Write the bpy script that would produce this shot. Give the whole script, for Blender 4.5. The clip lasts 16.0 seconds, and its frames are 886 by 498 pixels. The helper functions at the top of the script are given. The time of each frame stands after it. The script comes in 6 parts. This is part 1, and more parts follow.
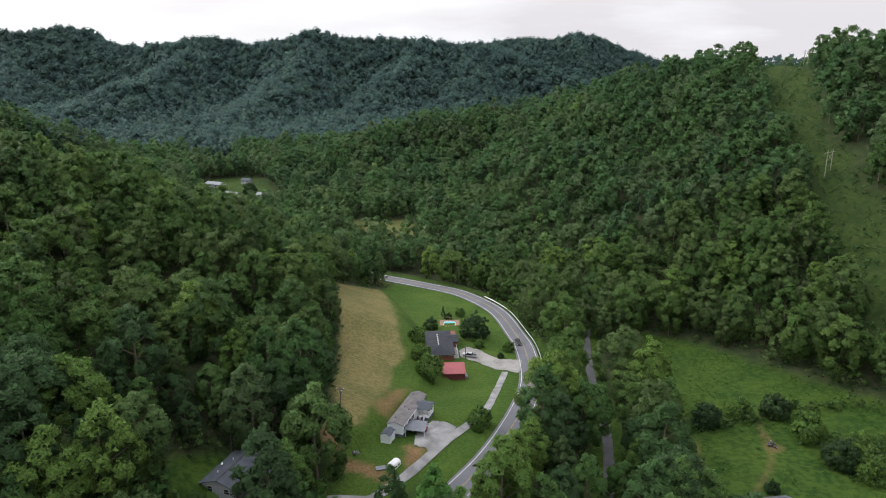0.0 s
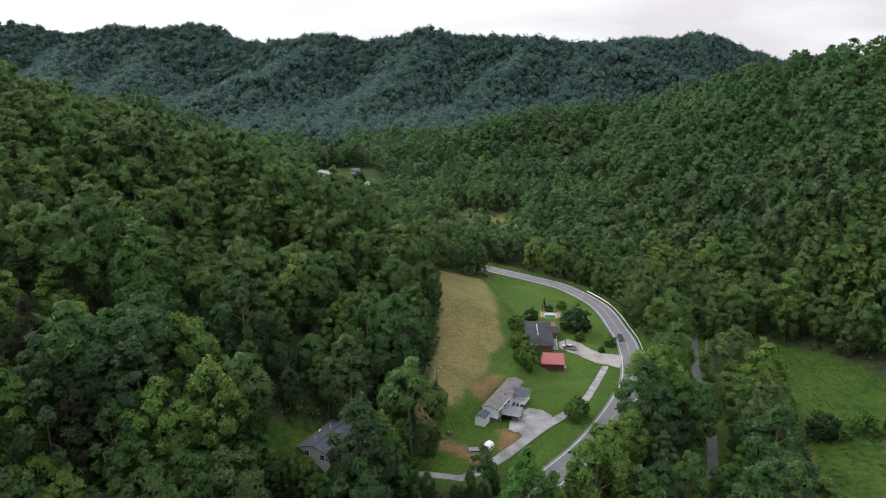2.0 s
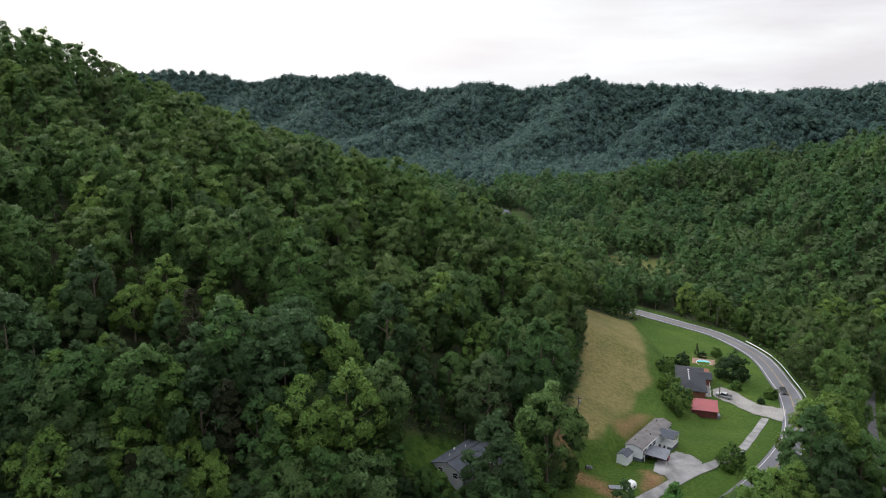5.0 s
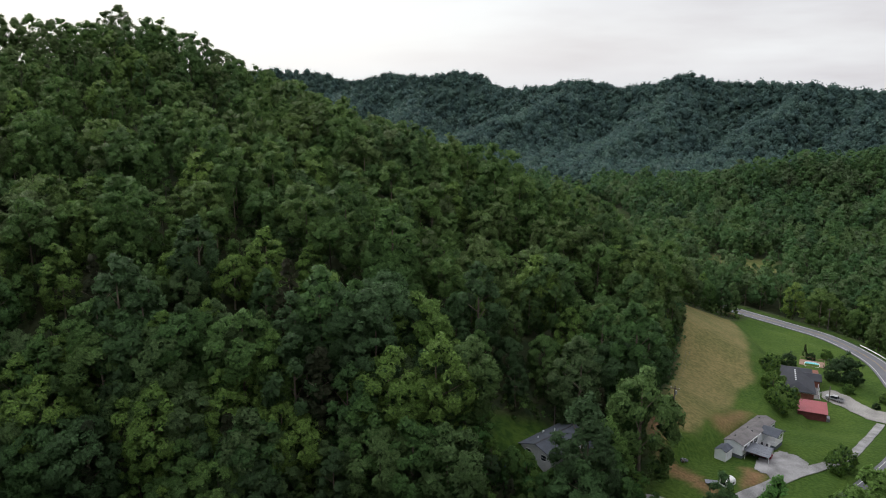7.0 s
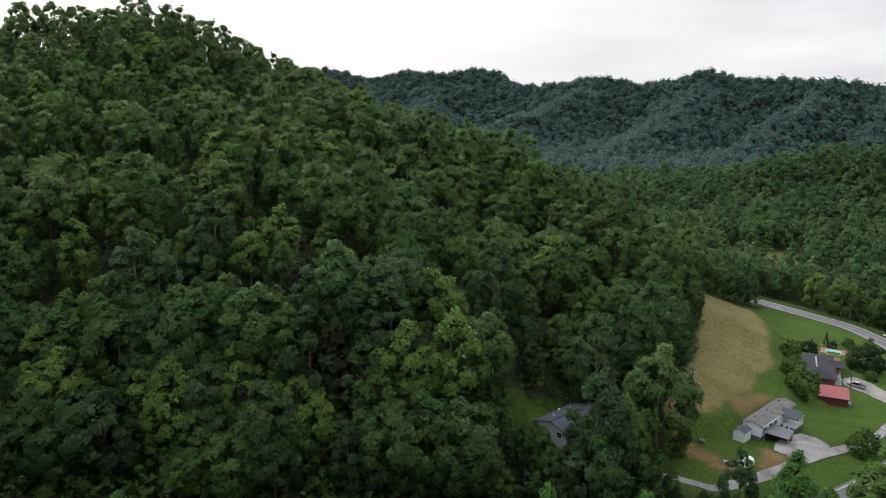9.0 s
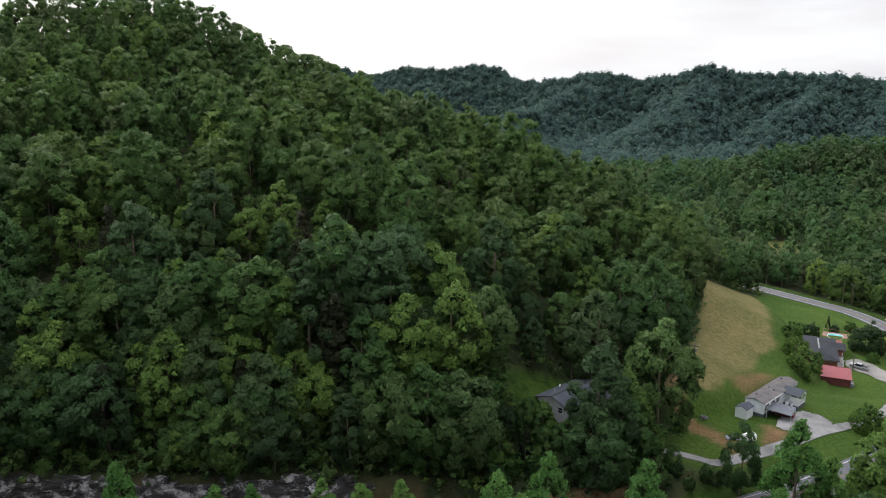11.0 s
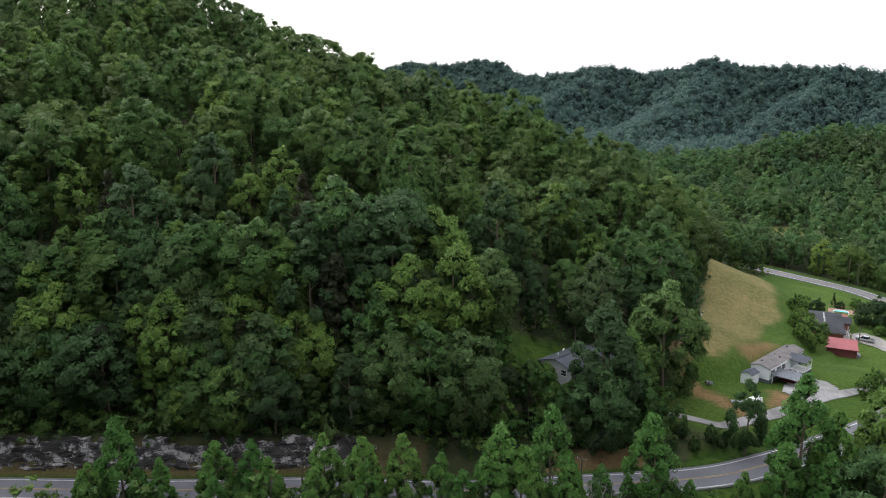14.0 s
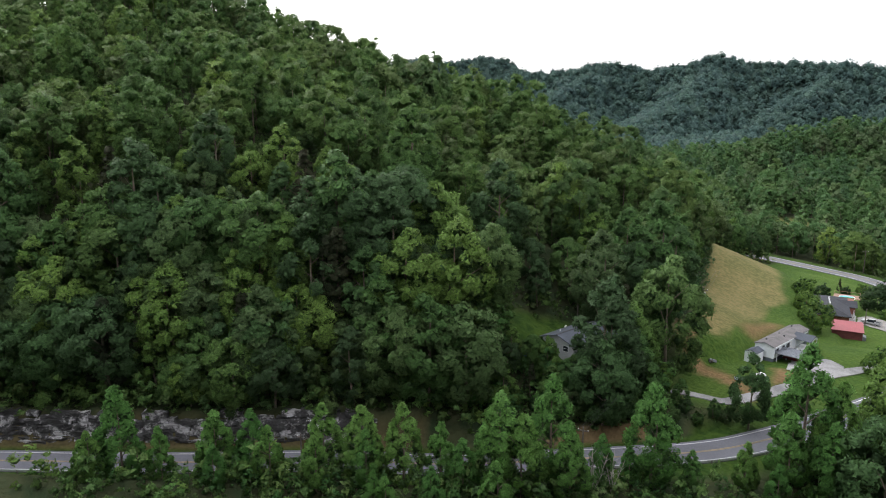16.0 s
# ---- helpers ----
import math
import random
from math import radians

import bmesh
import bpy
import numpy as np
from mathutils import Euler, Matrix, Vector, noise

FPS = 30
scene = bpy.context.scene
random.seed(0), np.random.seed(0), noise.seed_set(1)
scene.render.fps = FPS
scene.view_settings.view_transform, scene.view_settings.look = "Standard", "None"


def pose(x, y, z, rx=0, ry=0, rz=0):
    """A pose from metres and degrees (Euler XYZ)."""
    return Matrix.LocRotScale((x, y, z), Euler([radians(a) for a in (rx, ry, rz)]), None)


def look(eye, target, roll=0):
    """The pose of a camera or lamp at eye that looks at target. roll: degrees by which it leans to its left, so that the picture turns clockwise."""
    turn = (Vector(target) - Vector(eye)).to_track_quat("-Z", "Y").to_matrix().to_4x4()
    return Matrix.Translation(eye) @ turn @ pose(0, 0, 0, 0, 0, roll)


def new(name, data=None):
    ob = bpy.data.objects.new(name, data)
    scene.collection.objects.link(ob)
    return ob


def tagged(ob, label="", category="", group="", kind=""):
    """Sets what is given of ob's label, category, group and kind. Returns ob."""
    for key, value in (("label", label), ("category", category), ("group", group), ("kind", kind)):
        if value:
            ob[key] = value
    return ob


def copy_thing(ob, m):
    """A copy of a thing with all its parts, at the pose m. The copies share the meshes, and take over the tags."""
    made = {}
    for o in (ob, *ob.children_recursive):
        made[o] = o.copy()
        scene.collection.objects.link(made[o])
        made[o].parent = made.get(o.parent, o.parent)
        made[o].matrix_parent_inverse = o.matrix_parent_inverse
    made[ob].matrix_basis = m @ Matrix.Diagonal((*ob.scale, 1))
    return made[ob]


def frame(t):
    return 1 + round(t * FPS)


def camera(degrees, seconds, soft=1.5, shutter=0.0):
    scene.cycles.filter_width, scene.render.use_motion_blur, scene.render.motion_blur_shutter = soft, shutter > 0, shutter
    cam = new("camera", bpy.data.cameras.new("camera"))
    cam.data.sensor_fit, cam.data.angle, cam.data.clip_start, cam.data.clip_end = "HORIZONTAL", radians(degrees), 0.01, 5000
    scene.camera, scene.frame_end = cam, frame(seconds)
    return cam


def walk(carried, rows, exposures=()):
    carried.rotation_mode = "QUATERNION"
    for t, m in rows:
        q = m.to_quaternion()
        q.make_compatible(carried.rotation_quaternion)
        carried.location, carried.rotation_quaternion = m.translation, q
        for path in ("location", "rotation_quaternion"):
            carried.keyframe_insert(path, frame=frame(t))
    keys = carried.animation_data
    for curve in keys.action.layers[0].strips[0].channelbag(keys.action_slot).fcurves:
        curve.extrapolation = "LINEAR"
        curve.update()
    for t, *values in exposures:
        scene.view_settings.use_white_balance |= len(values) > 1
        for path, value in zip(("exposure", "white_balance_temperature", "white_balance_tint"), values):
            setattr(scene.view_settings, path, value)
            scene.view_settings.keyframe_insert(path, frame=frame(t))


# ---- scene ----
cam = camera(62.00, 16.0, soft=1.0)
PATH = [  # seconds, x, y, z, pitch, roll, yaw
    (0.0, -0.00, -0.00, 99.89, 73.22, 0.21, 0.31),
    (0.5, -0.10, -0.02, 98.61, 73.23, 0.14, 2.20),
    (1.0, -0.10, 0.02, 97.34, 73.24, 0.08, 4.64),
    (1.5, -0.06, 0.09, 96.09, 73.30, 0.03, 6.67),
    (2.0, 0.02, 0.19, 94.83, 73.31, 0.01, 8.71),
    (2.5, 0.08, 0.27, 93.58, 73.32, -0.07, 10.78),
    (3.0, 0.10, 0.31, 92.33, 73.33, -0.12, 12.83),
    (3.5, 0.09, 0.33, 91.09, 73.33, -0.11, 14.86),
    (4.0, 0.05, 0.41, 89.89, 74.03, -0.09, 16.75),
    (4.2, 0.01, 0.45, 89.39, 74.73, -0.12, 17.49),
    (5.0, -0.21, 0.61, 87.24, 77.25, -0.12, 20.40),
    (6.3, -0.56, 0.88, 83.74, 77.32, -0.13, 25.14),
    (6.5, -0.56, 0.90, 83.20, 77.34, -0.08, 25.91),
    (7.0, -0.43, 0.88, 81.90, 77.33, -0.13, 27.78),
    (7.5, -0.23, 0.86, 80.62, 77.34, -0.17, 29.24),
    (8.0, -0.06, 0.81, 79.36, 77.31, -0.16, 29.54),
    (8.5, 0.02, 0.75, 78.11, 77.29, -0.13, 29.13),
    (9.0, 0.07, 0.71, 76.86, 77.31, -0.10, 29.15),
    (11.3, 0.25, 0.59, 70.93, 77.25, -0.00, 29.19),
    (11.5, 0.27, 0.57, 70.41, 77.26, 0.02, 29.22),
    (12.0, 0.30, 0.52, 69.13, 77.25, 0.04, 29.23),
    (12.5, 0.31, 0.48, 67.85, 77.24, 0.06, 29.23),
    (13.0, 0.34, 0.45, 66.57, 77.24, 0.05, 29.26),
    (13.5, 0.40, 0.42, 65.29, 77.21, 0.07, 29.33),
    (14.0, 0.53, 0.41, 64.03, 77.21, 0.12, 29.38),
    (14.5, 0.70, 0.46, 62.76, 77.21, 0.10, 29.56),
    (15.0, 0.91, 0.52, 61.50, 77.22, 0.12, 29.66),
    (15.5, 1.13, 0.57, 60.25, 77.22, 0.12, 29.76),
    (16.0, 1.36, 0.59, 58.98, 77.21, 0.15, 29.80),
]
EXPOSURES = [(0.0, -0.1), (2.0, -0.08), (4.0, 0.0), (6.5, -0.42), (7.5, -0.38), (9.0, -0.28), (12.0, -0.08), (14.0, 0.08), (16.0, 0.24)]
walk(cam, [(t, pose(x, y, z, rx, ry, rz)) for t, x, y, z, rx, ry, rz in PATH], EXPOSURES)


# ---- light: an overcast evening sky, brighter overhead, the veiled sun over the wooded hill ----
SUN_AZIMUTH, SUN_HEIGHT = radians(-58), radians(30)


def make_world():
    world = bpy.data.worlds.new("evening_sky")
    scene.world = world
    world.use_nodes = True
    tree = world.node_tree
    n, link = tree.nodes, tree.links
    n.clear()
    out, back = n.new("ShaderNodeOutputWorld"), n.new("ShaderNodeBackground")
    sky = n.new("ShaderNodeTexSky")
    sky.sky_type, sky.sun_disc = "NISHITA", False
    sky.sun_elevation, sky.sun_rotation = SUN_HEIGHT, SUN_AZIMUTH
    sky.air_density, sky.dust_density, sky.ozone_density = 1.0, 3.0, 1.0
    scale = n.new("ShaderNodeVectorMath")
    scale.operation = "SCALE"
    scale.inputs["Scale"].default_value = 0.1
    link.new(sky.outputs["Color"], scale.inputs[0])
    # stretched cloud deck
    at, mapping = n.new("ShaderNodeTexCoord"), n.new("ShaderNodeMapping")
    mapping.inputs["Scale"].default_value = (1.6, 1.6, 9.0)
    link.new(at.outputs["Generated"], mapping.inputs["Vector"])
    puffs = n.new("ShaderNodeTexNoise")
    puffs.inputs["Scale"].default_value, puffs.inputs["Detail"].default_value = 1.7, 6.0
    puffs.inputs["Roughness"].default_value = 0.55
    link.new(mapping.outputs["Vector"], puffs.inputs["Vector"])
    ramp = n.new("ShaderNodeValToRGB")
    ramp.color_ramp.elements[0].position, ramp.color_ramp.elements[0].color = 0.2, (0.97, 1.0, 1.03, 1)
    ramp.color_ramp.elements[1].position, ramp.color_ramp.elements[1].color = 0.52, (0.72, 0.70, 0.74, 1)
    # the cloud bank thins out towards the west, where the evening light is
    split, bank, thin = n.new("ShaderNodeSeparateXYZ"), n.new("ShaderNodeMapRange"), n.new("ShaderNodeMath")
    link.new(at.outputs["Generated"], split.inputs["Vector"])
    bank.inputs["From Min"].default_value, bank.inputs["From Max"].default_value = -1.0, 0.2
    link.new(split.outputs["X"], bank.inputs["Value"])
    thin.operation = "MULTIPLY"
    link.new(bank.outputs["Result"], thin.inputs[0])
    link.new(puffs.outputs["Fac"], thin.inputs[1])
    link.new(thin.outputs[0], ramp.inputs["Fac"])
    mix = n.new("ShaderNodeMix")
    mix.data_type = "RGBA"
    mix.inputs["Factor"].default_value = 0.88
    link.new(scale.outputs["Vector"], mix.inputs["A"])
    link.new(ramp.outputs["Color"], mix.inputs["B"])
    heavy, dim = n.new("ShaderNodeMapRange"), n.new("ShaderNodeVectorMath")
    heavy.inputs["From Min"].default_value, heavy.inputs["From Max"].default_value = 0.12, 0.9
    heavy.inputs["To Min"].default_value, heavy.inputs["To Max"].default_value = 1.0, 1.9
    link.new(split.outputs["Z"], heavy.inputs["Value"])
    dim.operation = "SCALE"
    link.new(mix.outputs["Result"], dim.inputs[0])
    link.new(heavy.outputs["Result"], dim.inputs["Scale"])
    link.new(dim.outputs["Vector"], back.inputs["Color"])
    back.inputs["Strength"].default_value = 1.34
    link.new(back.outputs["Background"], out.inputs["Surface"])


make_world()
sun = new("sun", bpy.data.lights.new("sun", "SUN"))
sun.data.energy, sun.data.angle, sun.data.color = 2.3, radians(36), (1.0, 0.97, 0.90)
sun.matrix_world = look((0, 0, 300), (-300 * math.sin(SUN_AZIMUTH) * math.cos(SUN_HEIGHT), -300 * math.cos(SUN_AZIMUTH) * math.cos(SUN_HEIGHT), 300 - 300 * math.sin(SUN_HEIGHT)))


# ---- materials ----
def material(name, base, spread=0.25, scale=4.0, rough=0.8, metal=0.0, bump=0.0, bump_scale=20.0, fine=8.0, space="Object"):
    """A surface with stains and grain at two scales round a base colour."""
    m = bpy.data.materials.new(name)
    m.use_nodes = True
    n, link = m.node_tree.nodes, m.node_tree.links
    b = n["Principled BSDF"]
    at = n.new("ShaderNodeTexCoord")
    big, small = n.new("ShaderNodeTexNoise"), n.new("ShaderNodeTexNoise")
    big.inputs["Scale"].default_value, big.inputs["Detail"].default_value = 1.0 / scale, 5
    small.inputs["Scale"].default_value, small.inputs["Detail"].default_value = fine / scale, 6
    for t in (big, small):
        link.new(at.outputs[space], t.inputs["Vector"])
    add = n.new("ShaderNodeMath")
    link.new(big.outputs["Fac"], add.inputs[0])
    link.new(small.outputs["Fac"], add.inputs[1])
    ramp = n.new("ShaderNodeValToRGB")
    half = n.new("ShaderNodeMath")
    half.operation, half.inputs[1].default_value = "MULTIPLY", 0.5
    link.new(add.outputs[0], half.inputs[0])
    link.new(half.outputs[0], ramp.inputs["Fac"])
    e = ramp.color_ramp.elements
    e[0].position, e[0].color = 0.38, (*[c * (1 - spread) for c in base], 1)
    e[1].position, e[1].color = 0.62, (*[min(1, c * (1 + spread)) for c in base], 1)
    link.new(ramp.outputs["Color"], b.inputs["Base Color"])
    b.inputs["Roughness"].default_value, b.inputs["Metallic"].default_value = rough, metal
    if bump:
        bn, tex = n.new("ShaderNodeBump"), n.new("ShaderNodeTexNoise")
        tex.inputs["Scale"].default_value, tex.inputs["Detail"].default_value = bump_scale / scale, 6
        link.new(at.outputs[space], tex.inputs["Vector"])
        link.new(tex.outputs["Fac"], bn.inputs["Height"])
        bn.inputs["Strength"].default_value, bn.inputs["Distance"].default_value = 0.6, bump
        link.new(bn.outputs["Normal"], b.inputs["Normal"])
    return m


def leaf_material(name, colours, single, grain=2.6, gaps=0.47):
    """Leaves: the tree picks its green from the colours, each spray strays a little from it and has gaps between its leaves."""
    m = bpy.data.materials.new(name)
    m.use_nodes = True
    n, link = m.node_tree.nodes, m.node_tree.links
    b = n["Principled BSDF"]
    ramp = n.new("ShaderNodeValToRGB")
    e = ramp.color_ramp.elements
    while len(e) < len(colours):
        e.new(0.5)
    for i, c in enumerate(colours):
        e[i].position, e[i].color = i / (len(colours) - 1), (*c, 1)
    if single:
        pick = n.new("ShaderNodeObjectInfo").outputs["Random"]
    else:
        tint = n.new("ShaderNodeAttribute")
        tint.attribute_name = "tint"
        pick = tint.outputs["Fac"]
    link.new(pick, ramp.inputs["Fac"])
    stray = n.new("ShaderNodeNewGeometry")
    hsv = n.new("ShaderNodeHueSaturation")
    span = n.new("ShaderNodeMapRange")
    span.inputs["To Min"].default_value, span.inputs["To Max"].default_value = 0.84, 1.16
    link.new(stray.outputs["Random Per Island"], span.inputs["Value"])
    # tone of single leaves within a clump, the dark of gaps painted in
    at, leafy, tone, both = n.new("ShaderNodeTexCoord"), n.new("ShaderNodeTexNoise"), n.new("ShaderNodeMapRange"), n.new("ShaderNodeMath")
    leafy.inputs["Scale"].default_value, leafy.inputs["Detail"].default_value = grain, 3
    link.new(at.outputs["Object"], leafy.inputs["Vector"])
    tone.inputs["From Min"].default_value, tone.inputs["From Max"].default_value = 0.36, 0.62
    tone.inputs["To Min"].default_value, tone.inputs["To Max"].default_value = 0.66, 1.32
    link.new(leafy.outputs["Fac"], tone.inputs["Value"])
    both.operation = "MULTIPLY"
    link.new(span.outputs["Result"], both.inputs[0])
    link.new(tone.outputs["Result"], both.inputs[1])
    link.new(both.outputs[0], hsv.inputs["Value"])
    link.new(ramp.outputs["Color"], hsv.inputs["Color"])
    link.new(hsv.outputs["Color"], b.inputs["Base Color"])
    b.inputs["Roughness"].default_value = 0.62
    b.inputs["Specular IOR Level"].default_value = 0.12
    ruffle, bump = n.new("ShaderNodeTexNoise"), n.new("ShaderNodeBump")
    ruffle.inputs["Scale"].default_value, ruffle.inputs["Detail"].default_value = grain * 1.3, 2
    link.new(at.outputs["Object"], ruffle.inputs["Vector"])
    link.new(ruffle.outputs["Fac"], bump.inputs["Height"])
    bump.inputs["Strength"].default_value, bump.inputs["Distance"].default_value = 0.75, 1.1 / grain
    link.new(bump.outputs["Normal"], b.inputs["Normal"])
    see = n.new("ShaderNodeBsdfTranslucent")
    link.new(hsv.outputs["Color"], see.inputs["Color"])
    mix = n.new("ShaderNodeMixShader")
    mix.inputs["Fac"].default_value = 0.45
    link.new(b.outputs["BSDF"], mix.inputs[1])
    link.new(see.outputs["BSDF"], mix.inputs[2])
    if gaps:
        cut, edge, clear, leafage = n.new("ShaderNodeTexNoise"), n.new("ShaderNodeMath"), n.new("ShaderNodeBsdfTransparent"), n.new("ShaderNodeMixShader")
        cut.inputs["Scale"].default_value, cut.inputs["Detail"].default_value = grain * 1.15, 1.5
        link.new(at.outputs["Object"], cut.inputs["Vector"])
        edge.operation, edge.inputs[1].default_value = "GREATER_THAN", gaps
        link.new(cut.outputs["Fac"], edge.inputs[0])
        link.new(edge.outputs[0], leafage.inputs["Fac"])
        link.new(clear.outputs["BSDF"], leafage.inputs[1])
        link.new(mix.outputs["Shader"], leafage.inputs[2])
        mix = leafage
    link.new(mix.outputs["Shader"], n["Material Output"].inputs["Surface"])
    return m


GREENS = [(0.056, 0.100, 0.043), (0.068, 0.130, 0.052), (0.074, 0.152, 0.047), (0.094, 0.178, 0.051), (0.092, 0.144, 0.061), (0.118, 0.214, 0.053), (0.152, 0.248, 0.058)]
# greens across the valley hold a touch of haze, as extra blue
HAZED_HILL_GREENS = [(0.056, 0.104, 0.056), (0.070, 0.134, 0.065), (0.076, 0.156, 0.060), (0.098, 0.182, 0.064), (0.100, 0.150, 0.073), (0.124, 0.210, 0.066)]
# far greens are bluer and paler: distance haze put into the leaf colour
HAZED_FAR_GREENS = [(0.064, 0.112, 0.108), (0.074, 0.130, 0.120), (0.084, 0.146, 0.124), (0.098, 0.162, 0.128)]
FRONT_GREENS = [(0.076, 0.186, 0.046), (0.102, 0.224, 0.054), (0.132, 0.250, 0.060)]
LEAF = leaf_material("leaves", GREENS, True, 3.2)
LEAF_MASS = leaf_material("leaves_mass", [(r * 1.12, g * 1.03, b * 0.98) for r, g, b in GREENS], False, 2.4)
LEAF_FRONT = leaf_material("leaves_front", FRONT_GREENS, True, 3.2)
LEAF_THICKET = leaf_material("leaves_thicket", [(0.040, 0.100, 0.036), (0.062, 0.150, 0.042), (0.100, 0.200, 0.050)], False, 2.8)
LEAF_HILL = leaf_material("leaves_hill", HAZED_HILL_GREENS, False, 1.6, 0.45)
LEAF_FAR_HAZED = leaf_material("leaves_far_hazed", HAZED_FAR_GREENS, False, 0.7, 0)
LEAF_VINE = leaf_material("leaves_vine", [(0.040, 0.094, 0.040), (0.050, 0.120, 0.048), (0.062, 0.138, 0.050)], False, 3.0)
LEAF_WEED = leaf_material("weeds", [(0.048, 0.104, 0.018), (0.068, 0.136, 0.022), (0.096, 0.150, 0.036)], False, 2.0)
LEAF_DARK = leaf_material("leaves_dark", [(0.032, 0.064, 0.028), (0.048, 0.084, 0.034)], True, 3.2)
LEAF_LIGHT = leaf_material("leaves_light", [(0.088, 0.168, 0.036), (0.120, 0.200, 0.046)], True, 3.2)
LEAF_INNER = leaf_material("leaves_inner", GREENS[1:5], False, 2.4, 0)
NEEDLE = leaf_material("needles", [(0.030, 0.045, 0.022), (0.050, 0.055, 0.028)], True, 3.2)
BARK = material("bark", (0.16, 0.13, 0.10), 0.35, 1.5, 0.9)
ASPHALT = material("asphalt", (0.118, 0.120, 0.138), 0.18, 9.0, 0.85, fine=30)
PAINT_WHITE = material("road_paint_white", (0.46, 0.46, 0.47), 0.25, 2.0, 0.7)
PAINT_YELLOW = material("road_paint_yellow", (0.27, 0.205, 0.11), 0.3, 2.0, 0.7)
GRAVEL = material("gravel", (0.235, 0.232, 0.235), 0.4, 3.0, 0.95, bump=0.05, fine=30)
OLD_ROAD = material("old_road", (0.075, 0.075, 0.08), 0.3, 4.0, 0.9, fine=20)
CONCRETE = material("concrete", (0.235, 0.225, 0.215), 0.3, 4.0, 0.9, fine=12)
SIDING = material("white_siding", (0.74, 0.77, 0.81), 0.07, 2.0, 0.55)
FAR_WALL = material("weathered_pale_siding", (0.36, 0.37, 0.38), 0.2, 2.0, 0.7)
SKIRT = material("grey_skirting", (0.09, 0.105, 0.13), 0.2, 1.5, 0.8)
SHINGLE_TAN = material("weathered_shingles", (0.155, 0.145, 0.145), 0.28, 1.6, 0.9, bump=0.03, fine=14)
SHINGLE_GREY = material("dark_grey_shingles", (0.068, 0.078, 0.098), 0.25, 1.6, 0.9, bump=0.03, fine=14)
SHINGLE_BLACK = material("blue_black_shingles", (0.024, 0.027, 0.036), 0.3, 1.8, 0.85, bump=0.03, fine=14)
TIN_GREY = material("grey_tin", (0.19, 0.205, 0.235), 0.14, 2.0, 0.5, 0.4)
TIN_RED = material("red_tin", (0.30, 0.065, 0.075), 0.14, 2.5, 0.5)
BARN_RED = material("dark_red_boards", (0.13, 0.035, 0.035), 0.25, 1.2, 0.8)
BRICK = material("red_brick", (0.20, 0.075, 0.055), 0.3, 0.8, 0.85, fine=12)
DECK_WOOD = material("weathered_deck_wood", (0.26, 0.16, 0.12), 0.25, 1.2, 0.8)
POLE_WOOD = material("pole_wood", (0.13, 0.11, 0.10), 0.3, 1.0, 0.9)
PALE_POLE = material("pale_pole_wood", (0.33, 0.31, 0.26), 0.2, 1.0, 0.9)
WHITE_PAINT = material("white_paint", (0.74, 0.75, 0.76), 0.06, 1.0, 0.5)
DARK_TRIM = material("dark_trim", (0.03, 0.03, 0.035), 0.2, 1.0, 0.6)
STEEL = material("galvanised_steel", (0.42, 0.43, 0.45), 0.15, 1.0, 0.45, 0.6)
CAR_RED = material("red_car_paint", (0.16, 0.012, 0.025), 0.05, 2.0, 0.3)
CAR_BLACK = material("black_car_paint", (0.012, 0.013, 0.016), 0.1, 2.0, 0.25)
CAR_SILVER = material("silver_car_paint", (0.40, 0.41, 0.42), 0.06, 2.0, 0.35, 0.0)
RUBBER = material("rubber", (0.02, 0.02, 0.02), 0.2, 0.5, 0.8)
BLUE_TARP = material("blue_tarp", (0.03, 0.10, 0.34), 0.2, 1.0, 0.6)
DEAD_WOOD = material("bleached_dead_wood", (0.34, 0.32, 0.29), 0.2, 0.6, 0.9)


def glass_material(name, tint):
    m = bpy.data.materials.new(name)
    m.use_nodes = True
    b = m.node_tree.nodes["Principled BSDF"]
    b.inputs["Base Color"].default_value = (*tint, 1)
    b.inputs["Roughness"].default_value = 0.12
    b.inputs["Specular IOR Level"].default_value = 0.35
    return m


GLASS = glass_material("dark_window_glass", (0.02, 0.025, 0.03))


def water_material():
    m = material("pool_water", (0.20, 0.62, 0.68), 0.08, 2.0, 0.08)
    return m


POOL_WATER = water_material()


